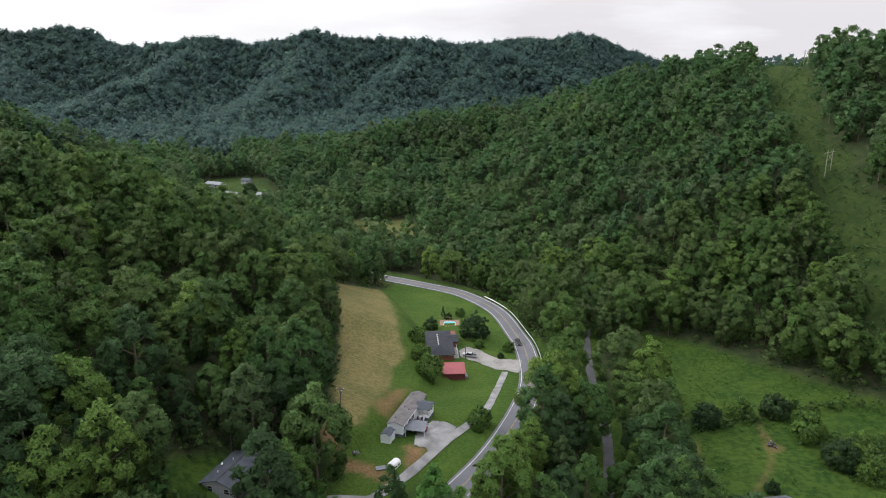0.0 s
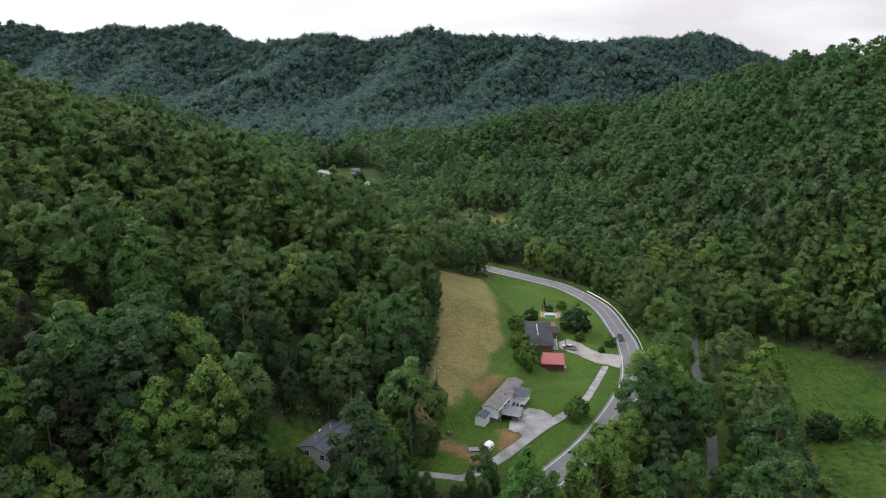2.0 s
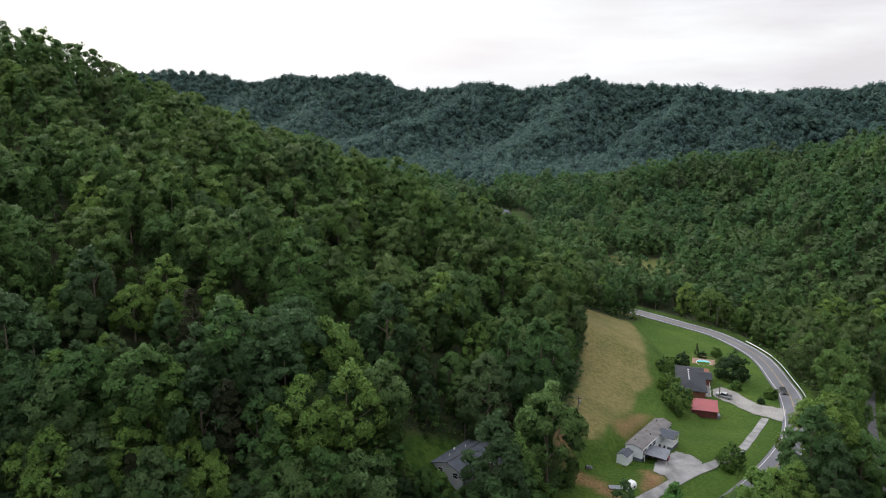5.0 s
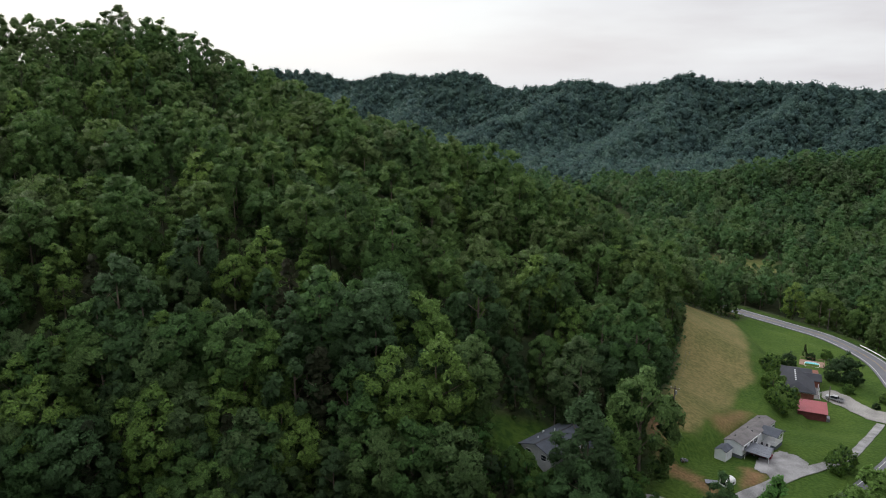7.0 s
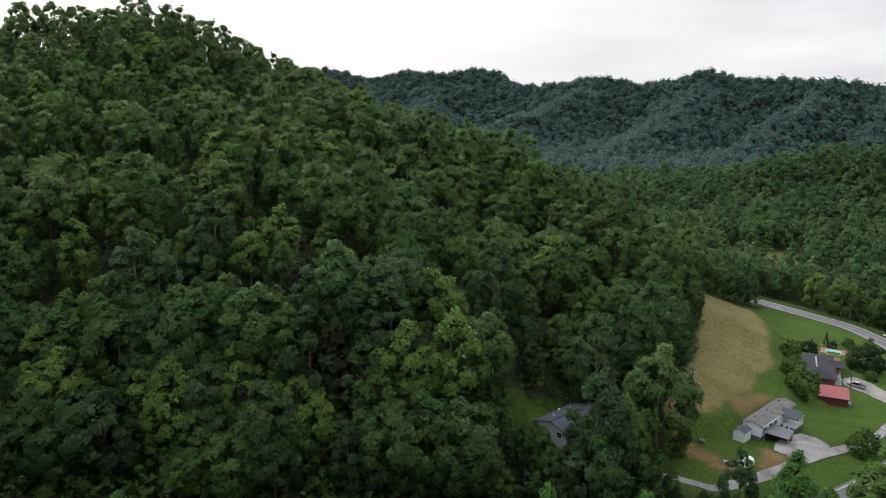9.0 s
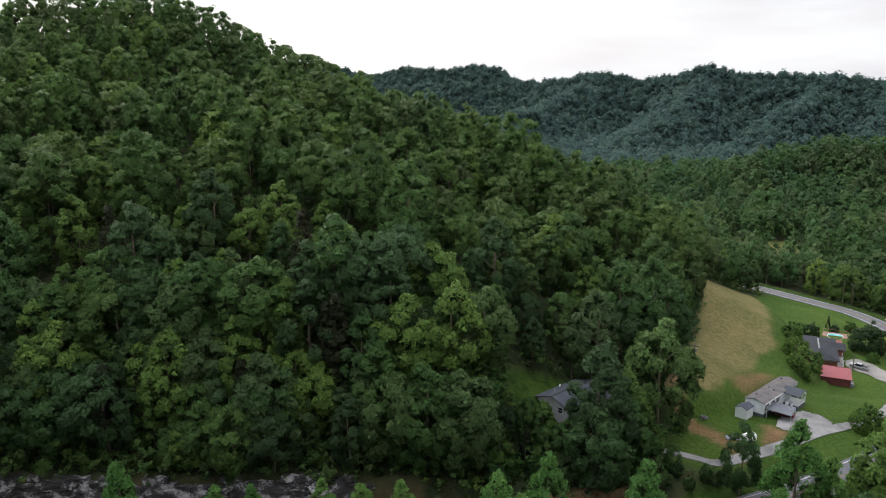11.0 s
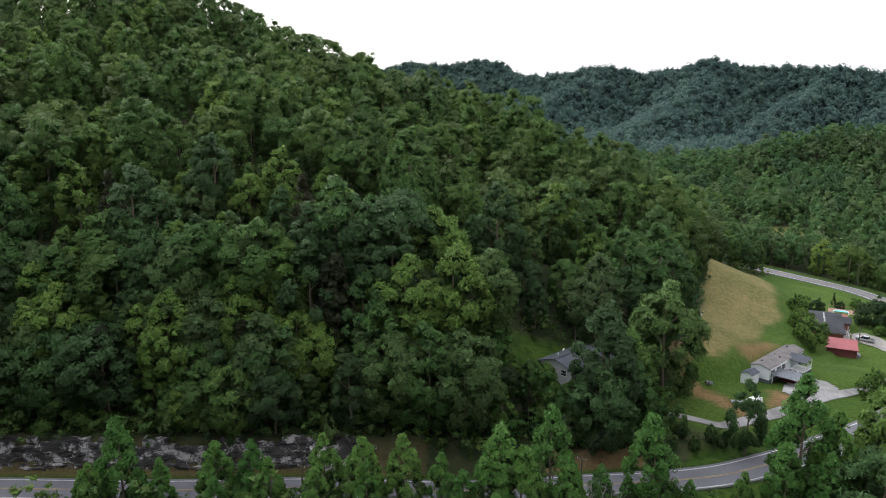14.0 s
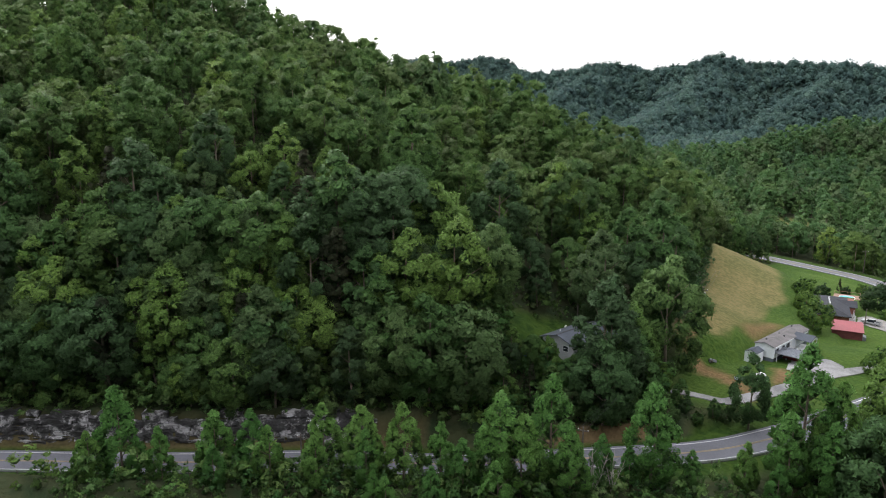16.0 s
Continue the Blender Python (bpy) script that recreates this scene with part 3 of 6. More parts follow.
def ground_material():
    m = bpy.data.materials.new("ground")
    m.use_nodes = True
    n, link = m.node_tree.nodes, m.node_tree.links
    b = n["Principled BSDF"]
    at = n.new("ShaderNodeTexCoord")

    def noisy(scale, dark, light, detail=6, lo=0.35, hi=0.65, drawn=None):
        t, r = n.new("ShaderNodeTexNoise"), n.new("ShaderNodeValToRGB")
        t.inputs["Scale"].default_value, t.inputs["Detail"].default_value = scale, detail
        if drawn is None:
            link.new(at.outputs["Object"], t.inputs["Vector"])
        else:
            swath = n.new("ShaderNodeMapping")
            swath.inputs["Rotation"].default_value = (0, 0, radians(drawn))
            swath.inputs["Scale"].default_value = (0.12, 1.6, 1)
            link.new(at.outputs["Object"], swath.inputs["Vector"])
            link.new(swath.outputs["Vector"], t.inputs["Vector"])
        link.new(t.outputs["Fac"], r.inputs["Fac"])
        r.color_ramp.elements[0].position, r.color_ramp.elements[0].color = lo, (*dark, 1)
        r.color_ramp.elements[1].position, r.color_ramp.elements[1].color = hi, (*light, 1)
        return r.outputs["Color"]

    def blend(fac, a, c):
        x = n.new("ShaderNodeMix")
        x.data_type = "RGBA"
        if isinstance(fac, float):
            x.inputs["Factor"].default_value = fac
        else:
            link.new(fac, x.inputs["Factor"])
        link.new(a, x.inputs["A"])
        link.new(c, x.inputs["B"])
        return x.outputs["Result"]

    def field(key):
        a = n.new("ShaderNodeAttribute")
        a.attribute_name = key
        return a.outputs["Fac"]

    floor = noisy(0.3, (0.022, 0.036, 0.016), (0.048, 0.054, 0.026))
    grass = blend(0.55, noisy(0.06, (0.020, 0.051, 0.008), (0.052, 0.090, 0.014), lo=0.4, hi=0.6), noisy(0.6, (0.015, 0.038, 0.007), (0.052, 0.088, 0.016), 9, 0.4, 0.6))
    lawn = blend(0.5, noisy(0.07, (0.031, 0.072, 0.011), (0.064, 0.110, 0.018), lo=0.4, hi=0.6), noisy(1.3, (0.022, 0.054, 0.009), (0.070, 0.114, 0.021), 10, 0.4, 0.6))
    lawn = blend(0.14, lawn, noisy(1.6, (0.035, 0.068, 0.013), (0.105, 0.140, 0.034), 4, drawn=-62))
    # ground far off takes the far treetops' blue-green, haze included in the colour
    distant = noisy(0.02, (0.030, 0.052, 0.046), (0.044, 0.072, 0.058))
    floor = blend(field("hazed_canopy"), floor, distant)
    grass = blend(field("lawn"), grass, lawn)
    hay = blend(0.5, noisy(0.09, (0.082, 0.102, 0.030), (0.192, 0.160, 0.068), lo=0.38, hi=0.6), noisy(1.0, (0.078, 0.088, 0.029), (0.205, 0.168, 0.072), 11, 0.4, 0.6))
    hay = blend(0.2, hay, noisy(1.3, (0.09, 0.095, 0.035), (0.28, 0.23, 0.11), 5, drawn=20))
    clay = blend(0.5, noisy(0.2, (0.155, 0.088, 0.044), (0.235, 0.142, 0.072)), noisy(1.5, (0.125, 0.080, 0.044), (0.255, 0.165, 0.095)))
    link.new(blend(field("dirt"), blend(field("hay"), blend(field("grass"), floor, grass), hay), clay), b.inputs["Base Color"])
    b.inputs["Roughness"].default_value = 0.95
    b.inputs["Specular IOR Level"].default_value = 0.1
    bump, tex = n.new("ShaderNodeBump"), n.new("ShaderNodeTexNoise")
    tex.inputs["Scale"].default_value, tex.inputs["Detail"].default_value = 1.3, 8
    link.new(at.outputs["Object"], tex.inputs["Vector"])
    link.new(tex.outputs["Fac"], bump.inputs["Height"])
    bump.inputs["Strength"].default_value, bump.inputs["Distance"].default_value = 0.7, 0.5
    link.new(bump.outputs["Normal"], b.inputs["Normal"])
    return m


land = make_ground()
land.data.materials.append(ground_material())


# ---- roads ----
def strip(name, line, left, right, lift, mat, thick=0.3, lanes=3, drape=False):
    """A band that follows a line, between two offsets from it, with a bottom and sides."""
    line = np.array(line, float)
    t = np.gradient(line[:, :2], axis=0)
    t /= np.linalg.norm(t, axis=1)[:, None]
    nrm = np.stack([-t[:, 1], t[:, 0]], -1)
    rows = []
    for k in range(lanes + 1):
        off = left + (right - left) * k / lanes
        if drape:
            off = off * (1 + 0.10 * lump(line[:, 0], line[:, 1], 9, 51) + 0.07 * lump(line[:, 0], line[:, 1], 2.6, 52))[:, None]
        xy = line[:, :2] + nrm * off
        z = surface(xy[:, 0], xy[:, 1]) if drape else line[:, 2]
        rows.append(np.column_stack([xy, z + lift]))
    top = np.stack(rows, 1)
    c = lanes + 1
    full = np.concatenate([top, top[:, [-1]] - (0, 0, thick), top[:, [0]] - (0, 0, thick)], 1)
    w, count = c + 2, len(line)
    verts = full.reshape(-1, 3)
    faces = [(i * w + k, i * w + (k + 1) % w, (i + 1) * w + (k + 1) % w, (i + 1) * w + k) for i in range(count - 1) for k in range(w)]
    me = bpy.data.meshes.new(name)
    me.from_pydata(verts, [], faces)
    me.materials.append(mat)
    return new(name, me)


FINE = spline(ROAD, 2.0)
FINE = FINE[(FINE[:, 0] > -330) & (FINE[:, 1] < 440)]
tagged(strip("road", FINE, -3.7, 3.7, 0.05, ASPHALT), "grey two-lane asphalt road with worn edge lines", "road", kind="structure")
for side, off in (("north", 2.95), ("south", -2.95)):
    tagged(strip("edge_line_" + side, FINE, off - 0.1, off + 0.1, 0.075, PAINT_WHITE, 0.02, 1), "white painted edge line on the road", "road marking", kind="structure")
for off in (-0.13, 0.13):
    tagged(strip("centre_line", FINE, off - 0.07, off + 0.07, 0.075, PAINT_YELLOW, 0.02, 1), "yellow painted centre line on the road", "road marking", kind="structure")


def half_drape(name, line, wide, mat, label, category):
    ob = strip(name, spline([(*p[:2], 0) for p in line], 1.0), -wide, wide, 0.17, mat, 0.6, 6, True)
    return tagged(ob, label, category, kind="structure")


DRIVE = [(-40, 133.1), (-33.3, 137.1), (-27.6, 141), (-21.3, 141.3), (-17.2, 141.8), (-13.1, 146.2), (-8.7, 151.5), (-0.8, 164.6), (6.4, 176.6), (11.3, 186.6), (15.6, 203.5), (18.3, 214.5)]
half_drape("gravel_drive", DRIVE, 1.05, GRAVEL, "pale gravel lane winding past the houses", "driveway")
half_drape("back_lane", [p[:2] for p in LANE], 1.4, OLD_ROAD, "narrow worn lane between rows of trees", "lane")


def slab(name, poly, mat, label, lift=0.12):
    """A draped paved area from an outline."""
    xs_, ys_ = [p[0] for p in poly], [p[1] for p in poly]
    me = bpy.data.meshes.new(name)
    bm = bmesh.new()
    n = 0.4
    gx, gy = np.meshgrid(np.arange(min(xs_) - n, max(xs_) + 2 * n, n), np.arange(min(ys_) - n, max(ys_) + 2 * n, n), indexing="ij")
    wob = 0.35 * lump(gx, gy, 2.5, 41)
    full = outline_distance(poly, gx, gy) + wob > 0
    qx, qy = gx + 0.1 * np.sin(gx * 7.1 + gy * 4.3), gy + 0.1 * np.sin(gx * 3.7 + gy * 8.9)
    qz = surface(qx, qy) + lift
    verts = {}

    def corner(i, j):
        if (i, j) not in verts:
            verts[i, j] = bm.verts.new((qx[i, j], qy[i, j], qz[i, j]))
        return verts[i, j]

    for i in range(full.shape[0] - 1):
        for j in range(full.shape[1] - 1):
            if full[i, j] and full[i + 1, j] and full[i, j + 1] and full[i + 1, j + 1]:
                bm.faces.new([corner(i, j), corner(i + 1, j), corner(i + 1, j + 1), corner(i, j + 1)])
    low = bmesh.ops.extrude_face_region(bm, geom=bm.faces[:])
    bmesh.ops.translate(bm, verts=[v for v in low["geom"] if isinstance(v, bmesh.types.BMVert)], vec=(0, 0, 0.06))
    bm.to_mesh(me)
    bm.free()
    me.materials.append(mat)
    return tagged(new(name, me), label, "driveway", kind="structure")


slab("house_drive", [(24.9, 225), (17.4, 225.9), (10.5, 234.6), (6.4, 236.8), (3.7, 233.5), (4.2, 227.6), (10.5, 222.4), (15.4, 216.9), (22.8, 213.1)], CONCRETE, "pale concrete driveway widening to the road")
slab("gravel_yard", [(-8.8, 161.4), (-8.5, 165.5), (-8.1, 170.4), (-5.6, 172.9), (-4.6, 175.1), (-0.4, 174.4), (2.2, 172.4), (2.6, 170.7), (-1, 164.6), (-4.2, 159.6)], GRAVEL, "pale grey gravel yard before the mobile home")


# ---- trees ----
OCTA = (np.array([(1, 0, 0), (0, 1, 0), (-1, 0, 0), (0, -1, 0), (0, 0, 1), (0, 0, -1)], float),
        np.array([(0, 1, 4), (1, 2, 4), (2, 3, 4), (3, 0, 4), (1, 0, 5), (2, 1, 5), (3, 2, 5), (0, 3, 5)]))


def leaf_sprays(rng, centres, normals, size):
    """A pointed, drooping spray of leaves at each centre, roughly facing along its normal."""
    k = len(centres)
    n = normals + rng.normal(0, 0.38, (k, 3))
    n /= np.linalg.norm(n, axis=1)[:, None]
    u = np.cross(n, rng.normal(0, 1, (k, 3)))
    u /= np.linalg.norm(u, axis=1)[:, None] + 1e-9
    v = np.cross(n, u)
    s = size * rng.uniform(0.55, 1.4, (k, 1))
    a = s * rng.uniform(0.7, 1.3, (k, 3))
    droop = np.array([0, 0, 1.0]) * s * 0.3
    q = np.stack([centres + u * a[:, :1] * 1.05 - droop, centres - u * a[:, 1:2] * 0.7 + v * a[:, 1:2] * 0.85, centres - u * a[:, 2:3] * 0.7 - v * a[:, 2:3] * 0.85], 1)
    return q.reshape(-1, 3), np.arange(k * 3).reshape(-1, 3)


def unit(v):
    return v / (np.linalg.norm(v, axis=-1, keepdims=True) + 1e-9)


def crown_shape(seed, form, leaves, size, count=38):
    """Crown vertices and triangles for a tree about 16 m high, foot at the origin."""
    rng = np.random.RandomState(seed)
    base, top, rad, stretch = {"round": (2.6, 16.0, 5.2, 1.0), "tall": (1.8, 17.8, 4.1, 1.25), "pine": (3.0, 17.0, 3.0, 0.6), "bush": (0.1, 3.2, 2.0, 0.9), "young": (0.5, 17.6, 4.4, 1.2)}[form]
    lobes = []
    for i in range(count):
        h = (i + 0.5) / count
        if form == "tall":
            r = rad * (0.2 + 0.85 * math.sin(math.pi * min(1, 0.22 + h * 0.76)))
        elif form == "young":
            r = rad * min(0.75 + 0.9 * h, 1.0) * (1 - h**2.2) ** 0.75
        elif form == "pine":
            r = rad * (1.05 - 0.9 * h)
        else:
            r = rad * math.sqrt(max(0.05, 1 - (1.6 * h - 0.62) ** 2))
        ang = i * 2.4 + rng.uniform(-0.7, 0.7)
        size_l = (0.13 * rad + 0.15 * r) * rng.uniform(0.75, 1.3)
        out = max(0.0, r - size_l * 0.7) * rng.uniform(0.8, 1.06)
        lobes.append((out * math.cos(ang), out * math.sin(ang), base + size_l * 0.6 + h * (top - base - 1.3 * size_l) + rng.normal(0, 0.45), size_l))
    lobes.append((0, 0, top - 0.30 * rad, 0.26 * rad))
    lobes = np.array(lobes)
    weight = lobes[:, 3] ** 2
    which = rng.choice(len(lobes), leaves, p=weight / weight.sum())
    outward = lobes[which, :3] - (0, 0, base + 0.35 * (top - base))
    outward /= np.linalg.norm(outward, axis=1)[:, None] + 1e-9
    d = rng.normal(0, 1, (leaves, 3))
    d = d / np.linalg.norm(d, axis=1)[:, None] + 0.7 * outward + (0, 0, 0.15)
    d /= np.linalg.norm(d, axis=1)[:, None]
    squash = np.array([1, 1, stretch])
    c = lobes[which, :3] + d * squash * lobes[which, 3:4] * rng.uniform(0.68, 1.2, (leaves, 1))
    # leaves well inside another lobe are never seen
    keep = np.ones(leaves, bool)
    for j, l in enumerate(lobes):
        keep &= (np.linalg.norm((c - l[:3]) / squash, axis=1) > 0.7 * l[3]) | (which == j)
    whole = unit((c[keep] - (0, 0, base + 0.38 * (top - base))) / (1, 1, 1.35))
    lit = unit(0.5 * d[keep] + 1.0 * whole + (0, 0, 0.15) + rng.normal(0, 0.2, (keep.sum(), 3)))
    return leaf_sprays(rng, c[keep], d[keep], size), lobes, squash, np.repeat(lit, 3, 0)


def core_shape(lobes, squash, shrink=0.72):
    """The dim inside of a crown: one small hull for each lobe, and its normals."""
    v0, f0 = OCTA
    rng = np.random.RandomState(len(lobes))
    vs, fs = [], []
    for i, l in enumerate(lobes):
        vs.append(v0 * squash * l[3] * shrink * rng.uniform(0.82, 1.12, (len(v0), 1)) + l[:3])
        fs.append(f0 + i * len(v0))
    return np.concatenate(vs), np.concatenate(fs), np.tile(v0, (len(lobes), 1))


def trunk_shape(seed, high, foot, limbs, sides=6):
    rng = np.random.RandomState(seed + 77)
    vs, fs = [], []

    def limb(a, b, ra, rb, bend):
        a, b = np.array(a, float), np.array(b, float)
        axis_ = (b - a) / np.linalg.norm(b - a)
        u = np.cross(axis_, (0.3, 0.9, 0.31))
        u /= np.linalg.norm(u)
        w = np.cross(axis_, u)
        start = sum(len(q) for q in vs)
        rings = 4
        for k in range(rings):
            t = k / (rings - 1)
            c = a + (b - a) * t + bend * math.sin(math.pi * t)
            r = ra + (rb - ra) * t
            g = np.arange(sides) * 2 * math.pi / sides
            vs.append(c + r * (np.cos(g)[:, None] * u + np.sin(g)[:, None] * w))
        for k in range(rings - 1):
            for s in range(sides):
                p, q = start + k * sides + s, start + k * sides + (s + 1) % sides
                fs.append((p, q, q + sides))
                fs.append((p, q + sides, p + sides))

    lean = rng.normal(0, 0.35, 3) * (1, 1, 0)
    limb((0, 0, -1.0), (lean[0], lean[1], high), foot, foot * 0.35, lean * 0.3)
    for k in range(limbs):
        h = high * (0.35 + 0.5 * k / max(1, limbs))
        g = k * 2.4 + rng.uniform(0, 1)
        r = high * 0.2
        limb((lean[0] * h / high, lean[1] * h / high, h), (r * math.cos(g), r * math.sin(g), h + high * 0.2), foot * 0.4, foot * 0.1, np.zeros(3))
    return np.concatenate(vs), np.array(fs)


def mesh_from(name, parts, mats):
    """One mesh out of (vertices, triangles, material slot) parts."""
    me = bpy.data.meshes.new(name)
    vs = np.concatenate([p[0] for p in parts])
    starts = np.cumsum([0] + [len(p[0]) for p in parts[:-1]])
    fs = np.concatenate([p[1] + s for p, s in zip(parts, starts)])
    slot = np.concatenate([np.full(len(p[1]), p[2]) for p in parts])
    fill_mesh(me, vs, fs, slot)
    for m in mats:
        me.materials.append(m)
    return me


def fill_mesh(me, vs, fs, slot):
    me.vertices.add(len(vs))
    me.vertices.foreach_set("co", vs.astype(np.float32).ravel())
    me.loops.add(fs.size)
    me.loops.foreach_set("vertex_index", fs.astype(np.int32).ravel())
    me.polygons.add(len(fs))
    me.polygons.foreach_set("loop_start", np.arange(0, fs.size, 3, dtype=np.int32))
    me.polygons.foreach_set("material_index", slot.astype(np.int32))
    me.update(calc_edges=True)


def set_normals(me, normals):
    """Leaves turn with the roundness of their crown."""
    at = me.attributes.new("custom_normal", "FLOAT_VECTOR", "POINT")
    at.data.foreach_set("vector", unit(normals).astype(np.float32).ravel())


FORMS = ["round", "tall", "round", "tall", "pine"]


def near_tree(form, seed):
    """A single tree: trunk with limbs, and crown."""
    leaves, size = {"round": (3400, 0.48), "tall": (3000, 0.45), "pine": (2000, 0.42), "bush": (1600, 0.2), "young": (3600, 0.42)}[form]
    (lv, lf), lobes, squash, lit = crown_shape(seed, form, leaves, size)
    cv, cf, cn = core_shape(lobes, squash)
    high = 2.0 if form == "bush" else 14.0
    tv, tf = trunk_shape(seed, high, 0.08 if form == "bush" else 0.26, 0 if form == "bush" else 4)
    trunk = new("tree" if form != "bush" else "bush", mesh_from("trunk", [(tv, tf, 0)], [BARK]))
    crown = new("crown", mesh_from("crown", [(lv, lf, 0), (cv, cf, 1)], [NEEDLE if form == "pine" else LEAF, LEAF_INNER]))
    set_normals(crown.data, np.concatenate([lit, cn]))
    crown.parent = trunk
    return trunk


def mass_template(form, seed, leaves, size, count):
    """Vertices, triangles, material slots and normals of one tree of a wood."""
    (lv, lf), lobes, squash, lit = crown_shape(seed, form, leaves, size, count)
    if count > 8:
        lobes = lobes[::2] * (1, 1, 1, 1.25)
    cv, cf, cn = core_shape(lobes, squash)
    if form == "bush" or count < 8:
        return np.concatenate([lv, cv]), np.concatenate([lf, cf + len(lv)]), np.repeat((0, 2), (len(lf), len(cf))), np.concatenate([lit, cn])
    tv, tf = trunk_shape(seed, 11.0, 0.2, 0, 3)
    vs = np.concatenate([lv, cv, tv])
    fs = np.concatenate([lf, cf + len(lv), tf + len(lv) + len(cv)])
    slot = np.repeat((0, 2, 1), (len(lf), len(cf), len(tf)))
    return vs, fs, slot, np.concatenate([lit, cn, unit(tv * (1, 1, 0))])


def far_template(seed):
    """A far crown: a few uneven domes with leaf sprays standing out."""
    rng = np.random.RandomState(seed)
    v, f = OCTA
    hubs = [(0, 0, 4.6, 4.9), (0, 0, 9.4, 4.6)] + [(2.6 * math.cos(a), 2.6 * math.sin(a), rng.uniform(5.5, 9.0), rng.uniform(2.6, 3.6)) for a in rng.uniform(0, 1.2) + np.arange(3) * 2.1]
    vs, fs, ns, base = [], [], [], 0
    for x, y, z, r in hubs:
        core = v * r * 0.82 * rng.uniform(0.8, 1.1, (len(v), 1)) * (1, 1, 1.15) + (x, y, z)
        n = rng.normal(0, 1, (16, 3)) + (0, 0, 0.8)
        n = n[n[:, 2] > -0.3]
        n /= np.linalg.norm(n, axis=1)[:, None]
        lv, lf = leaf_sprays(rng, n * rng.uniform(0.8, 1.12, (len(n), 1)) * (r, r, r * 1.2) + (x, y, z), n, 1.15)
        lit = np.repeat(unit(0.8 * n + 0.5 * unit(np.array((x, y, z - 7.0)) + n * r) + (0, 0, 0.15) + rng.normal(0, 0.2, n.shape)), 3, 0)
        for q, t, m in ((core, f, v), (lv, lf, lit)):
            vs.append(q)
            fs.append(t + base)
            ns.append(m)
            base += len(q)
    fs = np.concatenate(fs)
    return np.concatenate(vs), fs, np.zeros(len(fs)), np.concatenate(ns)


def wider(template, k):
    v, *rest = template
    return v * (k, k, 1), *rest


def woods(name, label, spots, templates, leaf=None):
    """Many trees as one mass. spots: rows of x, y, z, size, turn, tint, template."""
    vs, fs, sl, ti, no = [], [], [], [], []
    base = 0
    for k, (v, f, s, m) in enumerate(templates):
        r = spots[spots[:, 6] == k]
        if not len(r):
            continue
        c, w = np.cos(r[:, 4])[:, None], np.sin(r[:, 4])[:, None]
        wide = r[:, 3:4] * (1.0 + 0.28 * r[:, 5:6])
        x = (v[None, :, 0] * c - v[None, :, 1] * w) * wide + r[:, 0:1]
        y = (v[None, :, 0] * w + v[None, :, 1] * c) * wide + r[:, 1:2]
        z = v[None, :, 2] * r[:, 3:4] + r[:, 2:3]
        vs.append(np.stack([x, y, z], -1).reshape(-1, 3))
        fs.append((f[None] + (base + np.arange(len(r)) * len(v))[:, None, None]).reshape(-1, 3))
        sl.append(np.tile(s, len(r)))
        ti.append(np.repeat(r[:, 5], len(v)))
        no.append(np.stack([m[None, :, 0] * c - m[None, :, 1] * w, m[None, :, 0] * w + m[None, :, 1] * c, np.broadcast_to(m[None, :, 2], x.shape)], -1).reshape(-1, 3))
        base += len(r) * len(v)
    me = bpy.data.meshes.new(name)
    fill_mesh(me, np.concatenate(vs), np.concatenate(fs), np.concatenate(sl))
    at = me.attributes.new("tint", "FLOAT", "POINT")
    at.data.foreach_set("value", np.concatenate(ti).astype(np.float32))
    set_normals(me, np.concatenate(no))
    me.materials.append(leaf or LEAF_MASS)
    me.materials.append(BARK)
    me.materials.append(LEAF_INNER if leaf is not LEAF_FAR_HAZED else LEAF_FAR_HAZED)
    return tagged(new(name, me), label, "woods", kind="stuff")


def open_land(x, y):
    """Distance outside (negative) or inside (positive) land without trees."""
    d, _, side = near_line(ROAD_LINE, x, y)
    lands = [outline_distance(p, x, y) for p in (CLEARING, MEADOW, LINE_CUT, FAR_FIELD, HOUSE_LAWN, *FAR_LOTS)]
    lands[0] = np.where((x < -20) & (y > 140) & (y < 310), lands[0] + 3.0, lands[0])
    lane, _, _ = near_line(spline(LANE, 5), x, y)
    room = np.where((x < -25) & (side > 0), 8.6, 8.0)
    room = np.where((side < 0) & (x > 9), np.where(y > 215, 6.0, 6.6), room)
    room = np.where(y > 440, -5.0, room)
    return np.maximum.reduce(lands + [room - d, np.interp(y, (140, 160, 185, 195, 255, 265), (0.4, 4.0, 4.5, 6.3, 6.3, 1.0)) - lane]) + 1.8 * lump(x, y, 16, 31) * smooth(6, 14, d)


def scatter(rng, x0, x1, y0, y1, step, margin=-1.5):
    gx, gy = np.meshgrid(np.arange(x0, x1, step), np.arange(y0, y1, step))
    gx = gx + (np.arange(gx.shape[0])[:, None] % 2) * step * 0.5
    p = np.stack([gx.ravel(), gy.ravel()], -1) + rng.uniform(-0.38, 0.38, (gx.size, 2)) * step
    return p[open_land(p[:, 0], p[:, 1]) < margin]


